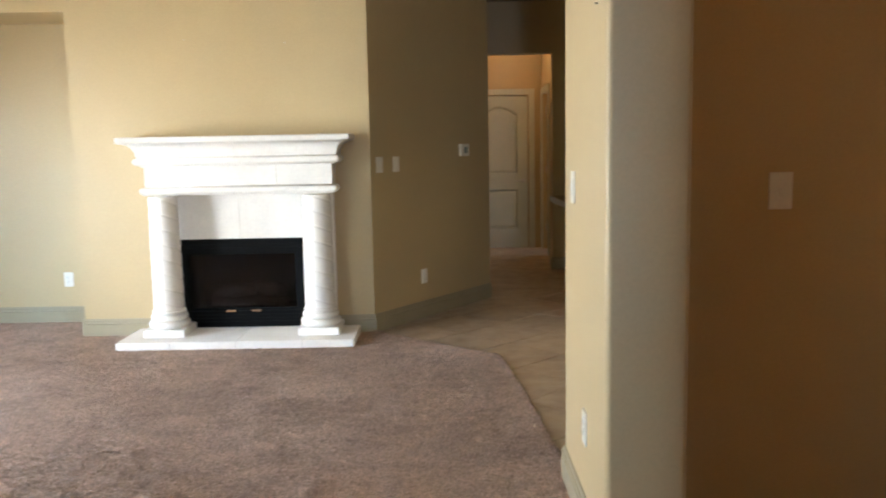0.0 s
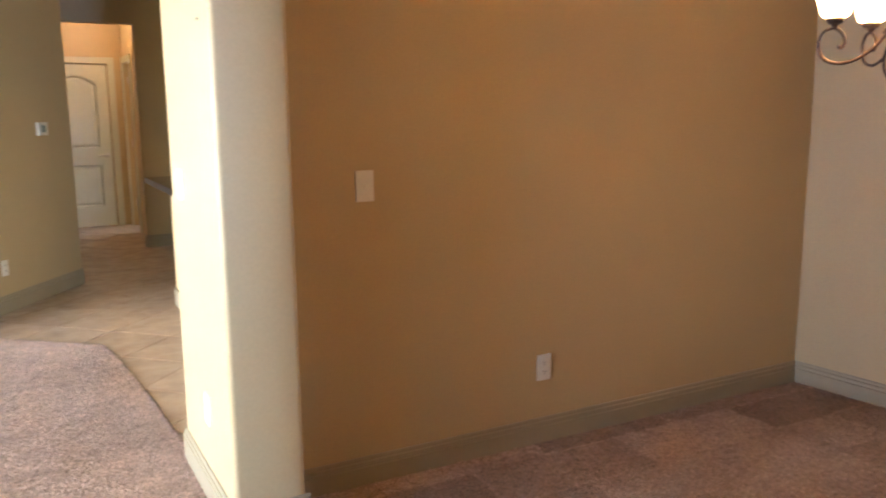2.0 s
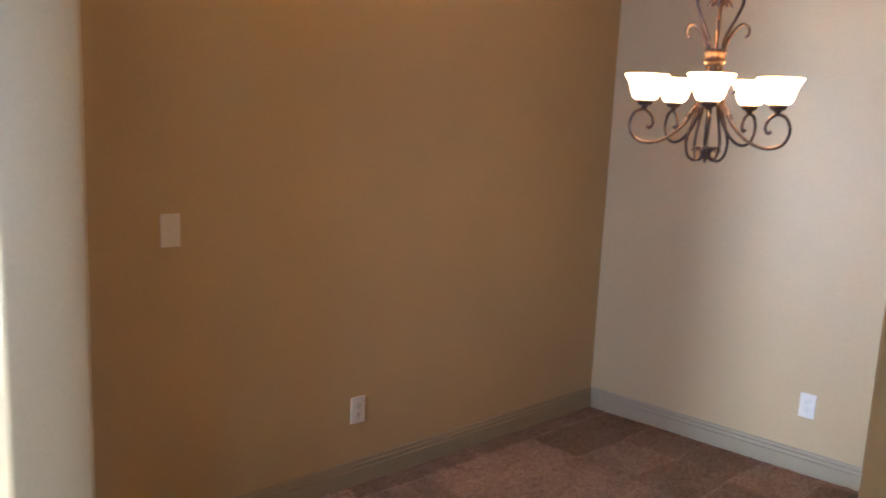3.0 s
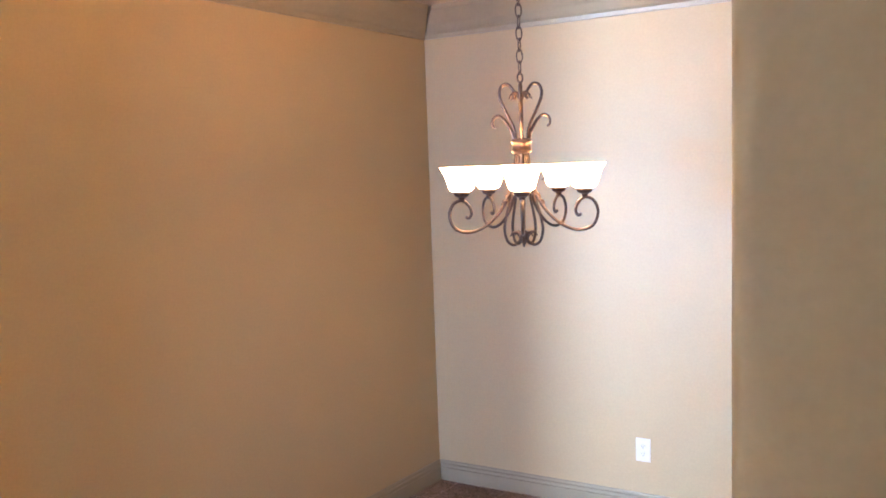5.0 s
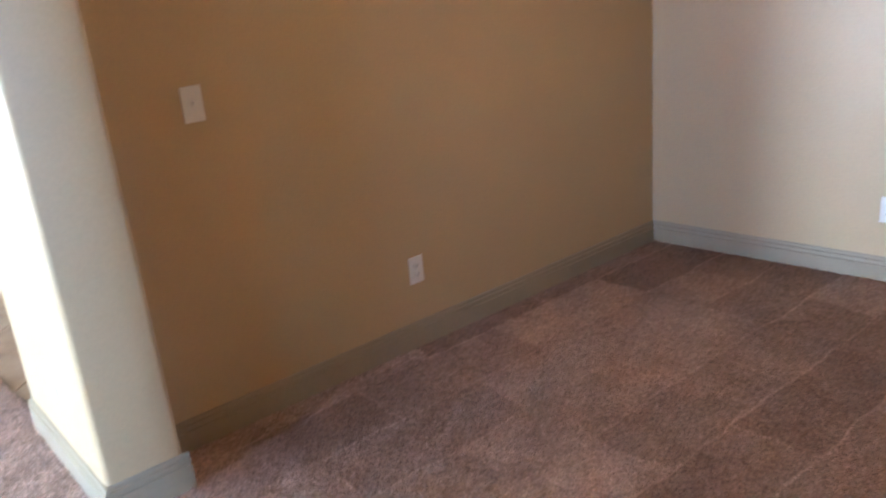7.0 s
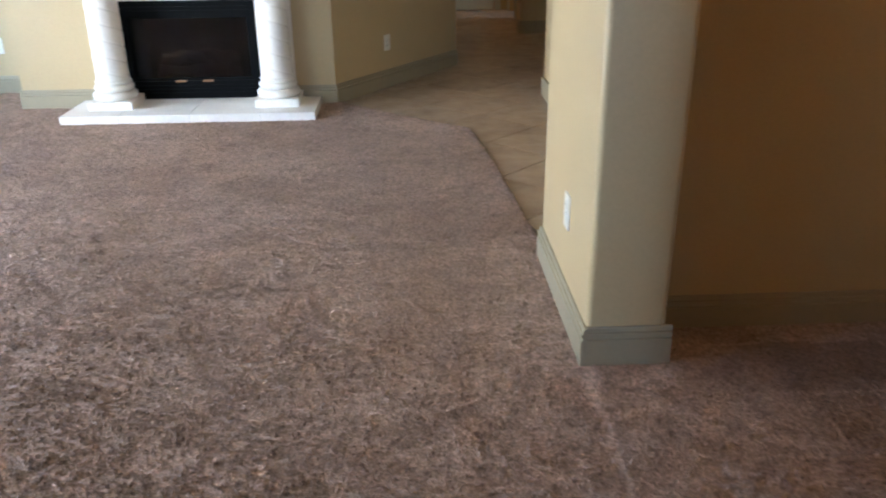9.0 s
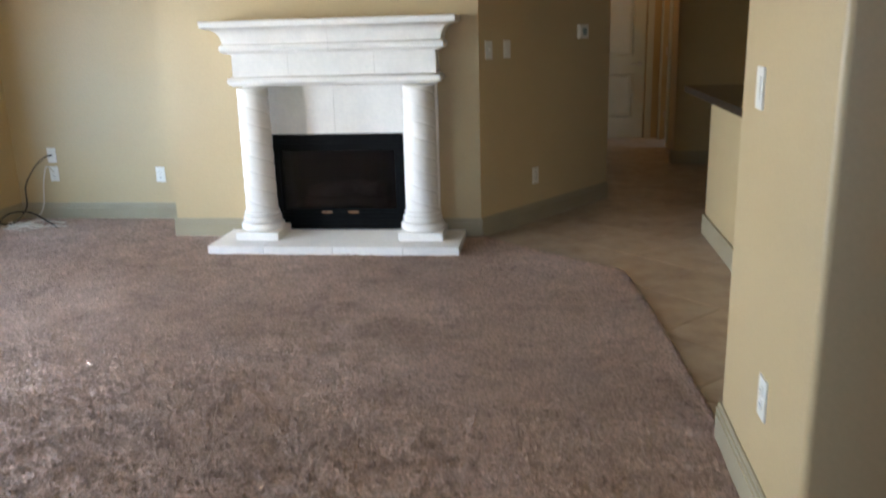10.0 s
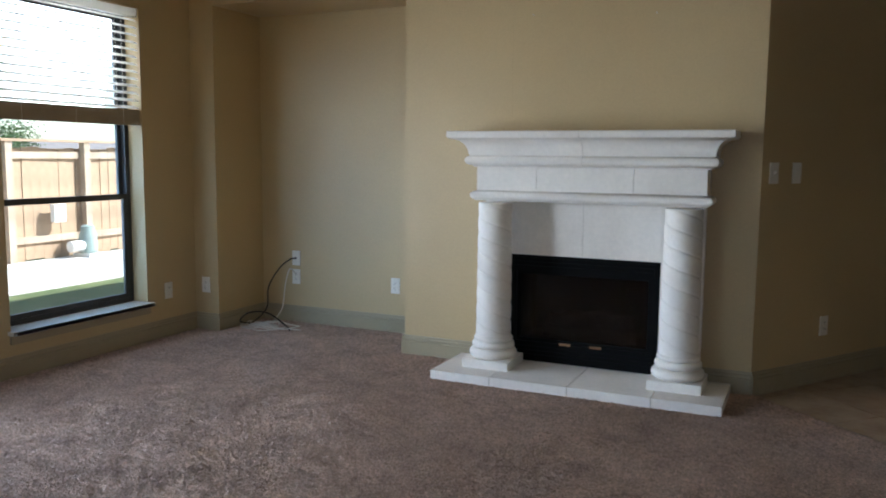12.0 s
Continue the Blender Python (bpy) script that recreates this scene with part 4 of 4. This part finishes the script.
# ---- dining room ----
def build_chandelier():
    c = empty("chandelier", (2.594, 0.935, 1.497))
    tagged(c, "antique bronze scrolled chandelier with five lit frosted glass shades", "chandelier")
    top = DIN_CEIL - 1.497
    turn0 = 208.9

    def spin(bm, deg):
        bmesh.ops.rotate(bm, verts=bm.verts, cent=(0, 0, 0), matrix=Matrix.Rotation(radians(deg), 3, "Z"))
        return bm

    def curve(points, radius, taper=None, per=8):
        bm = bmesh.new()
        tube(bm, smooth_path([(r, 0, z) for r, z in points], per), radius, 8, taper)
        return bm

    # stem, collar and finial
    bm = bmesh.new()
    lathe(bm, [(0.004, 0.02), (0.006, 0.10), (0.006, 0.45), (0.004, 0.460)], 12)
    part("stem", bm, IRON, c, smooth=True)
    bm = bmesh.new()
    lathe(bm, [(0.018, 0.262), (0.026, 0.266), (0.029, 0.272), (0.026, 0.279), (0.026, 0.290), (0.030, 0.296), (0.029, 0.303), (0.022, 0.306)], 24)
    part("collar", bm, IRON, c, smooth=True)
    bm = bmesh.new()
    lathe(bm, [(0.001, 0.0), (0.005, 0.008), (0.009, 0.018), (0.006, 0.028), (0.012, 0.036), (0.008, 0.046), (0.004, 0.05)], 16)
    part("finial", bm, IRON, c, smooth=True)
    for k in range(6):
        bm = curve([(0.004, 0.022), (0.016, 0.040), (0.030, 0.042), (0.039, 0.032)], 0.0056, (1.3, 0.25))
        part("finial_leaf", spin(bm, 60 * k + 10), IRON, c, smooth=True)
    # five arms, each with a lower loop, a cup and a shade
    for k in range(5):
        deg = turn0 + 72 * k
        arm = empty("arm", (0, 0, 0))
        arm.matrix_world = Matrix.Identity(4)
        arm.parent = c
        arm.matrix_basis = pose(0, 0, 0, 0, 0, deg) @ Matrix.Diagonal((0.95, 0.95, 1.0, 1.0))
        bm = curve([(0.018, 0.265), (0.024, 0.215), (0.040, 0.155), (0.070, 0.105), (0.115, 0.066), (0.165, 0.050), (0.208, 0.062), (0.224, 0.098), (0.212, 0.130), (0.186, 0.139), (0.165, 0.124), (0.158, 0.103), (0.166, 0.090), (0.176, 0.094)], 0.0046)
        part("scroll_bar", bm, IRON, arm, smooth=True)
        bm = curve([(0.016, 0.262), (0.022, 0.21), (0.034, 0.15), (0.050, 0.098), (0.059, 0.056), (0.052, 0.022), (0.034, 0.008), (0.016, 0.016), (0.010, 0.030)], 0.0042)
        part("lower_loop", bm, IRON, arm, smooth=True)
        bm = curve([(0.020, 0.185), (0.036, 0.212), (0.056, 0.222), (0.070, 0.210), (0.068, 0.194), (0.058, 0.190)], 0.0032, (1.0, 0.5))
        part("small_scroll", bm, IRON, arm, smooth=True)
        bm = bmesh.new()
        for s in (0, 1):
            tube(bm, [(0.043 + 0.012 * s, 0, 0.150 - 0.018 * s), (0.050 + 0.012 * s, 0, 0.138 - 0.018 * s)], 0.0078, 10)
        part("band", bm, IRON, arm, smooth=True)
        bm = bmesh.new()
        lathe(bm, [(0.004, 0.136), (0.008, 0.142), (0.010, 0.147), (0.020, 0.152), (0.024, 0.160), (0.023, 0.164)], 20)
        bmesh.ops.translate(bm, verts=bm.verts, vec=(0.186, 0, 0))
        part("cup", bm, IRON, arm, smooth=True)
        bm = bmesh.new()
        outer = [(0.020, 0.164), (0.029, 0.166), (0.036, 0.172), (0.040, 0.183), (0.0435, 0.196), (0.049, 0.211), (0.056, 0.222), (0.061, 0.228), (0.062, 0.231)]
        inner = [(r - 0.0035, z + 0.001) for r, z in outer][::-1]
        lathe(bm, outer + inner, 32, cap=False)
        bmesh.ops.translate(bm, verts=bm.verts, vec=(0.186, 0, 0))
        part("shade", bm, SHADE_GLASS, arm, "lit frosted white glass bell shade", smooth=True)
        a = radians(deg)
        lamp("chandelier_bulb", (2.594 + 0.177 * math.cos(a), 0.935 + 0.177 * math.sin(a), 1.497 + 0.212), BULB_WATTS, WARM, 0.015)
    # upper scrolls
    for k in range(4):
        deg = turn0 + 45 + 90 * k
        bm = curve([(0.016, 0.300), (0.022, 0.338), (0.045, 0.388), (0.058, 0.424), (0.053, 0.450), (0.036, 0.456), (0.022, 0.442), (0.015, 0.424), (0.020, 0.414)], 0.0042)
        part("heart_scroll", spin(bm, deg + 45), IRON, c, smooth=True)
        bm = curve([(0.020, 0.300), (0.026, 0.324), (0.045, 0.356), (0.062, 0.370), (0.077, 0.362), (0.080, 0.346), (0.072, 0.336)], 0.0052, (1.0, 0.6))
        part("leaf_scroll", spin(bm, deg + 45), IRON, c, smooth=True)
    for k in range(6):
        bm = curve([(0.003, 0.418), (0.014, 0.432), (0.026, 0.428), (0.034, 0.414)], 0.0048, (1.2, 0.25))
        part("top_leaf", spin(bm, 60 * k + 20), IRON, c, smooth=True)
    bm = bmesh.new()
    tube(bm, [(0.014 * math.cos(2 * math.pi * q / 20), 0, 0.472 + 0.014 * math.sin(2 * math.pi * q / 20)) for q in range(21)], 0.0025, 6)
    part("loop", bm, IRON, c, smooth=True)
    # chain of links, and the canopy
    link = bmesh.new()
    tube(link, [(0.0085 * math.cos(2 * math.pi * q / 18), 0, 0.019 * math.sin(2 * math.pi * q / 18)) for q in range(19)], 0.0019, 6)
    link_mesh = mesh_of("chain_link", link, IRON, True)
    z, k = 0.500, 0
    while z < top - 0.05:
        o = new("chain_link", link_mesh)
        o.parent = c
        o.matrix_basis = pose(0, 0, z, 0, 0, turn0 + 90 * (k % 2) + 20)
        z, k = z + 0.031, k + 1
    bm = bmesh.new()
    lathe(bm, [(0.008, top - 0.055), (0.012, top - 0.04), (0.04, top - 0.03), (0.058, top - 0.012), (0.06, top - 0.001)], 32)
    part("canopy", bm, IRON, c, smooth=True)


build_chandelier()

# ---- kitchen and hall ----
def build_peninsula():
    p = empty("kitchen_peninsula", (1.60, 4.54, 0))
    tagged(p, "cream kitchen half wall with baseboard", "peninsula")
    bm = bmesh.new()
    box(bm, 0, 0.14, -1.4, 1.33, -0.02, 0.921)
    soften(bm, 0.008, 2)
    part("half_wall", bm, WALL_PAINT, p, smooth=True)
    bm = bmesh.new()
    box(bm, -0.016, -0.001, -1.4, 1.33, -0.018, 0.125)
    box(bm, -0.016, 0.14, 1.331, 1.346, -0.018, 0.125)
    part("base_trim", bm, TRIM_PAINT, p)
    bm = bmesh.new()
    box(bm, 0.141, 0.74, -1.4, 1.33, -0.02, 0.90)
    part("cabinet_back", bm, DOOR_PAINT, p)
    bm = bmesh.new()
    box(bm, 1.60 - 0.16, 1.60 + 0.78, 3.10, 5.95, 0.922, 0.962)
    soften(bm, 0.008, 3)
    tagged(new("granite_worktop", mesh_of("granite_worktop", bm, GRANITE, True)), "polished dark granite worktop on the half wall", "worktop")


build_peninsula()


def casing(bm, x0, x1, y, z, w, d, side):
    """A door casing round an opening along x, facing -y."""
    box(bm, x0 - w, x0, y - d, y, -0.02, z + w)
    box(bm, x1, x1 + w, y - d, y, -0.02, z + w)
    box(bm, x0, x1, y - d, y, z, z + w)


def arch_panel(bm, x0, x1, z0, z1, rise, y, depth):
    """A raised panel with an arched head on a face at y, looking towards -y."""
    n = 12
    def outline(inset):
        a, b, c, d = x0 + inset, x1 - inset, z0 + inset, z1 - inset
        pts = [(a, c), (b, c), (b, d - rise)]
        for q in range(1, n):
            t = q / n
            pts.append((b + (a - b) * t, d - rise + rise * math.sin(math.pi * t) ** 1.0 if rise else d))
        pts.append((a, d - rise))
        return pts
    rings = [(0.0, 0.0), (0.012, 0.010), (0.020, 0.010), (0.045, 0.002)]
    rows = [[bm.verts.new((px, y + dp, pz)) for px, pz in outline(i)] for i, dp in rings]
    for r0, r1 in zip(rows, rows[1:]):
        m = len(r0)
        for q in range(m):
            bm.faces.new((r0[q], r0[(q + 1) % m], r1[(q + 1) % m], r1[q]))
    bm.faces.new(rows[-1])


def build_hall_door():
    d = empty("door_1", (1.37, HALL_END, 0))
    tagged(d, "closed cream two-panel door with an arched upper panel", "door", "", "structure")
    bm = bmesh.new()
    box(bm, -0.375, 0.375, 0.030, 0.065, 0.0, 2.02)
    # stiles and rails stand proud of the panels
    for a, b, c, e in ((-0.375, -0.255, 0.0, 2.02), (0.255, 0.375, 0.0, 2.02), (-0.255, 0.255, 0.0, 0.24), (-0.255, 0.255, 0.80, 0.98)):
        box(bm, a, b, 0.014, 0.0299, c, e)
    n = 14
    for q in range(n):
        xa, xb = -0.255 + 0.51 * q / n, -0.255 + 0.51 * (q + 1) / n
        zt = 1.80 + 0.10 * math.sin(math.pi * (q + 0.5) / n)
        box(bm, xa, xb, 0.014, 0.0299, zt, 2.02)
    part("leaf", bm, DOOR_PAINT, d)
    bm = bmesh.new()
    arch_panel(bm, -0.235, 0.235, 0.26, 0.78, 0, 0.0200, 0.01)
    part("lower_panel", bm, DOOR_PAINT, d)
    bm = bmesh.new()
    arch_panel(bm, -0.235, 0.235, 1.00, 1.88, 0.10, 0.0200, 0.01)
    part("upper_panel", bm, DOOR_PAINT, d)
    bm = bmesh.new()
    casing(bm, -0.39, 0.39, 0.0, 2.035, 0.075, 0.018, 1)
    soften(bm, 0.004, 1)
    part("casing", bm, DOOR_PAINT, d)
    bm = bmesh.new()
    lathe(bm, [(0.030, 0.0), (0.030, 0.006), (0.024, 0.010), (0.010, 0.012), (0.010, 0.045)], 24)
    bmesh.ops.transform(bm, matrix=pose(0.315, 0.014, 0.90, 90, 0, 0), verts=bm.verts)
    tube(bm, [(0.315, -0.030, 0.90), (0.27, -0.034, 0.902), (0.20, -0.032, 0.898)], 0.008, 10)
    part("door_handle", bm, NICKEL, d, "satin nickel lever handle", smooth=True)


build_hall_door()


def build_side_door():
    d = empty("door_2", (HALL_R, 10.30, 0))
    tagged(d, "open cream side door and its casing in the hall", "door", "", "structure")
    bm = bmesh.new()
    box(bm, -0.018, 0.0, -0.32 - 0.075, -0.32, -0.02, 2.105)
    box(bm, -0.018, 0.0, 0.32, 0.32 + 0.075, -0.02, 2.105)
    box(bm, -0.018, 0.0, -0.32, 0.32, 2.03, 2.105)
    soften(bm, 0.004, 1)
    part("casing", bm, DOOR_PAINT, d)
    bm = bmesh.new()
    box(bm, 0.06, 0.68, 0.275, 0.31, 0.0, 2.01)
    part("leaf", bm, DOOR_PAINT, d)
    for z in (0.25, 1.0, 1.78):
        bm = bmesh.new()
        lathe(bm, [(0.007, z), (0.007, z + 0.09)], 10)
        bmesh.ops.translate(bm, verts=bm.verts, vec=(0.045, 0.305, 0))
        part("hinge", bm, NICKEL, d)


build_side_door()


def picture_nail(place, out):
    bm = bmesh.new()
    tip = Vector(place) + Vector(out) * 0.009
    tube(bm, [Vector(place) - Vector(out) * 0.01, tip + Vector((0, 0, 0.004)), tip + Vector((0, 0, 0.005)) + Vector(out) * 0.002], 0.0022, 8, (1.0, 1.6))
    tagged(new("picture_nail", mesh_of("picture_nail", bm, NICKEL, True)), "small bare picture nail in the cream wall", "nail", "picture nails")


for place, out in (((-0.462, NORTH, 2.088), (0, -1, 0)), ((-1.175, NORTH, 2.12), (0, -1, 0)), ((PIER_X0, 2.324, 1.724), (-1, 0, 0))):
    picture_nail(place, out)


def build_small_fixtures():
    s = empty("smoke_alarm", (1.54, 8.40, CEIL))
    tagged(s, "small round smoke alarm on the ceiling", "smoke alarm")
    bm = bmesh.new()
    lathe(bm, [(0.045, -0.036), (0.058, -0.030), (0.066, -0.012), (0.066, -0.001)], 28)
    part("body", bm, PLATE, s, smooth=True)
    h = empty("ceiling_light", (1.55, 9.85, CEIL))
    tagged(h, "round hall ceiling light with a frosted bowl", "ceiling light")
    bm = bmesh.new()
    lathe(bm, [(0.15, -0.02), (0.16, -0.012), (0.16, -0.001)], 28)
    part("base", bm, NICKEL, h, smooth=True)
    bm = bmesh.new()
    lathe(bm, [(0.02, -0.11), (0.08, -0.10), (0.13, -0.065), (0.148, -0.021)], 28)
    part("bowl", bm, SHADE_GLASS, h, "lit frosted glass bowl", smooth=True)


build_small_fixtures()

# ---- garden ----
GROUND_Z = -0.15


def build_garden():
    bm = bmesh.new()
    k = 400
    vs = [bm.verts.new(p) for p in ((-k, -k, GROUND_Z), (k, -k, GROUND_Z), (k, k, GROUND_Z), (-k, k, GROUND_Z))]
    bm.faces.new(vs)
    structure("ground", bm, GRASS, "mown lawn around the house", "ground")
    # board fence with posts and rails
    fx, top = -9.05, 1.42
    fence = empty("fence", (fx, 8.5, GROUND_Z))
    tagged(fence, "weathered brown board fence with posts and rails", "fence")
    h = top - GROUND_Z
    bm = bmesh.new()
    box(bm, -0.009, 0.009, -0.069, 0.069, 0.03, h - 0.05)
    board = mesh_of("board", bm, FENCE_WOOD)
    rnd = random.Random(2)
    y = -6.0
    while y < 10.0:
        o = new("board", board)
        o.parent = fence
        o.matrix_basis = pose(rnd.uniform(-0.004, 0.004), y, rnd.uniform(-0.02, 0.01), 0, rnd.uniform(-0.4, 0.4), 0)
        y += 0.143
    bm = bmesh.new()
    box(bm, 0.02, 0.12, -0.05, 0.05, -0.1, h + 0.02)
    soften(bm, 0.006, 1)
    post = mesh_of("post", bm, FENCE_POST)
    for q in range(14):
        o = new("post", post)
        o.parent = fence
        o.matrix_basis = pose(0, -6.0 + 1.225 * q + 0.78, 0)
    for z in (0.25, h - 0.20):
        bm = bmesh.new()
        box(bm, 0.011, 0.05, -6.0, 10.0, z, z + 0.09)
        part("rail", bm, FENCE_POST, fence)
    bm = bmesh.new()
    box(bm, -0.06, 0.14, -6.0, 10.0, h + 0.021, h + 0.055)
    part("cap_board", bm, FENCE_WOOD, fence)
    # concrete path along the fence
    bm = bmesh.new()
    box(bm, -9.0, -6.95, 2.0, 16.0, GROUND_Z - 0.05, GROUND_Z + 0.02)
    structure("pavement", bm, CONCRETE, "pale concrete path in full sun", "path")
    # utility box and meter on the fence line
    u = empty("utility_box", (-8.75, 9.2, GROUND_Z + 0.02))
    tagged(u, "grey-green pool pump unit beside the fence", "pump")
    bm = bmesh.new()
    box(bm, -0.16, 0.16, -0.12, 0.12, 0.0, 0.05)
    part("base", bm, UTILITY_WHITE, u)
    bm = bmesh.new()
    lathe(bm, [(0.10, 0.05), (0.12, 0.07), (0.12, 0.30), (0.09, 0.36), (0.09, 0.42), (0.05, 0.44)], 24)
    part("filter_body", bm, UTILITY, u, smooth=True)
    bm = bmesh.new()
    tube(bm, [(0.0, -0.10, 0.16), (0.0, -0.30, 0.16)], 0.075, 16)
    part("motor", bm, UTILITY_WHITE, u, smooth=True)
    w = empty("junction_box", (-8.93, 8.85, 0.37))
    tagged(w, "small white junction box fixed to the fence", "junction box")
    bm = bmesh.new()
    box(bm, 0.0, 0.08, -0.09, 0.09, 0.0, 0.24)
    soften(bm, 0.01, 2)
    part("body", bm, UTILITY_WHITE, w, smooth=True)
    # neighbour's house behind the fence
    hse = empty("neighbour_house", (-36.0, 33.0, -1.9))
    tagged(hse, "neighbouring brick house with a hipped shingle roof", "house")
    bm = bmesh.new()
    box(bm, -5, 5, -8, 6, 0, 2.3)
    part("wall", bm, BRICK_FAR, hse)
    bm = bmesh.new()
    lo = [bm.verts.new(p) for p in ((-5.5, -8.5, 2.25), (5.5, -8.5, 2.25), (5.5, 6.5, 2.25), (-5.5, 6.5, 2.25))]
    hi = [bm.verts.new(p) for p in ((0, -4.0, 3.9), (0, 2.0, 3.9))]
    bm.faces.new((lo[0], lo[1], hi[0]))
    bm.faces.new((lo[1], lo[2], hi[1], hi[0]))
    bm.faces.new((lo[2], lo[3], hi[1]))
    bm.faces.new((lo[3], lo[0], hi[0], hi[1]))
    bm.faces.new(lo[::-1])
    part("roof", bm, ROOF, hse)
    # a tree beyond the fence
    t = empty("tree", (-29.5, 23.6, -2.2))
    tagged(t, "leafy green tree behind the fence", "tree")
    bm = bmesh.new()
    tube(bm, smooth_path([(0, 0, 0), (0.05, 0.02, 1.0), (0.0, 0.1, 2.2), (0.1, 0.1, 3.2)], 5), 0.14, 10, (1.2, 0.5))
    rnd = random.Random(7)
    tips = []
    for q in range(9):
        a = q * 2.4
        e = (1.3 * math.cos(a) * rnd.uniform(0.6, 1.1), 1.3 * math.sin(a) * rnd.uniform(0.6, 1.1), rnd.uniform(2.4, 4.3))
        tube(bm, smooth_path([(0.02, 0.08, 1.6 + 0.15 * q), (e[0] * 0.5, e[1] * 0.5, 1.9 + 0.2 * q), e], 4), 0.05, 6, (1.0, 0.3))
        tips.append(e)
    part("trunk", bm, BARK, t, smooth=True)
    verts, faces = [], []
    for q in range(5200):
        e = rnd.choice(tips)
        c = Vector(e) + Vector((rnd.gauss(0, 0.38), rnd.gauss(0, 0.38), rnd.gauss(0, 0.32)))
        u1 = Vector((rnd.gauss(0, 1), rnd.gauss(0, 1), rnd.gauss(0, 1))).normalized() * 0.055
        u2 = u1.orthogonal().normalized() * 0.03
        i0 = len(verts)
        verts += [c - u1, c + u2, c + u1, c - u2]
        faces.append((i0, i0 + 1, i0 + 2, i0 + 3))
    me = bpy.data.meshes.new("crown")
    me.from_pydata(verts, [], faces)
    me.materials.append(LEAF)
    o = new("crown", me)
    o.parent = t
    tagged(o, kind="stuff")


build_garden()


# ---- floor tiles ----
def build_tiles():
    floor_ob = bpy.data.objects["floor"]
    bed = bmesh.new()
    prism(bed, [EDGE[4], (PIER_X1, PIER_Y1), (PIER_X1 - 0.03, DIN_N + 0.15), (EAST, DIN_N + 0.15), (EAST, HALL_Y + 0.15), (HALL_R + 0.9, HALL_END), (HALL_L, HALL_END), (HALL_L, ANGLE_END[1] + 0.1), ANGLE_END] + EDGE[:4], -0.0215, -0.011)
    bmesh.ops.triangulate(bed, faces=bed.faces)
    structure("floor_grout", bed, GROUT, "brown grout bed between the floor tiles", "floor")
    size, gap = 0.455, 0.006
    area = [EDGE[4], (PIER_X1, PIER_Y1), (EAST, PIER_Y1), (EAST, HALL_Y), (HALL_R, HALL_Y), (HALL_R, HALL_END), (HALL_L, HALL_END), (HALL_L, ANGLE_END[1]), ANGLE_END] + EDGE[:4]

    def inside(x, y):
        hit = False
        for (ax, ay), (bx, by) in zip(area, area[1:] + area[:1]):
            if (ay > y) != (by > y) and x < (bx - ax) * (y - ay) / (by - ay) + ax:
                hit = not hit
        return hit

    turn = radians(45)
    cs, sn = math.cos(turn), math.sin(turn)
    step = size + gap
    whole = bmesh.new()
    box(whole, -size / 2, size / 2, -size / 2, size / 2, -0.012, -0.004)
    soften(whole, 0.003, 1)
    whole_mesh = mesh_of("tile", whole, TILE)
    for i in range(-20, 40):
        for j in range(-20, 40):
            u, v = i * step, j * step
            x, y = u * cs - v * sn + 0.1, u * sn + v * cs + 4.0
            corners = [(x + (a * cs - b * sn) * size / 2, y + (a * sn + b * cs) * size / 2) for a, b in ((-1, -1), (1, -1), (1, 1), (-1, 1))]
            n_in = sum(inside(*p) for p in corners)
            if n_in == 0 and not inside(x, y):
                continue
            o = new("tile", whole_mesh)
            o.matrix_world = pose(x, y, 0, 0, 0, 45)
            o.parent = floor_ob


build_tiles()
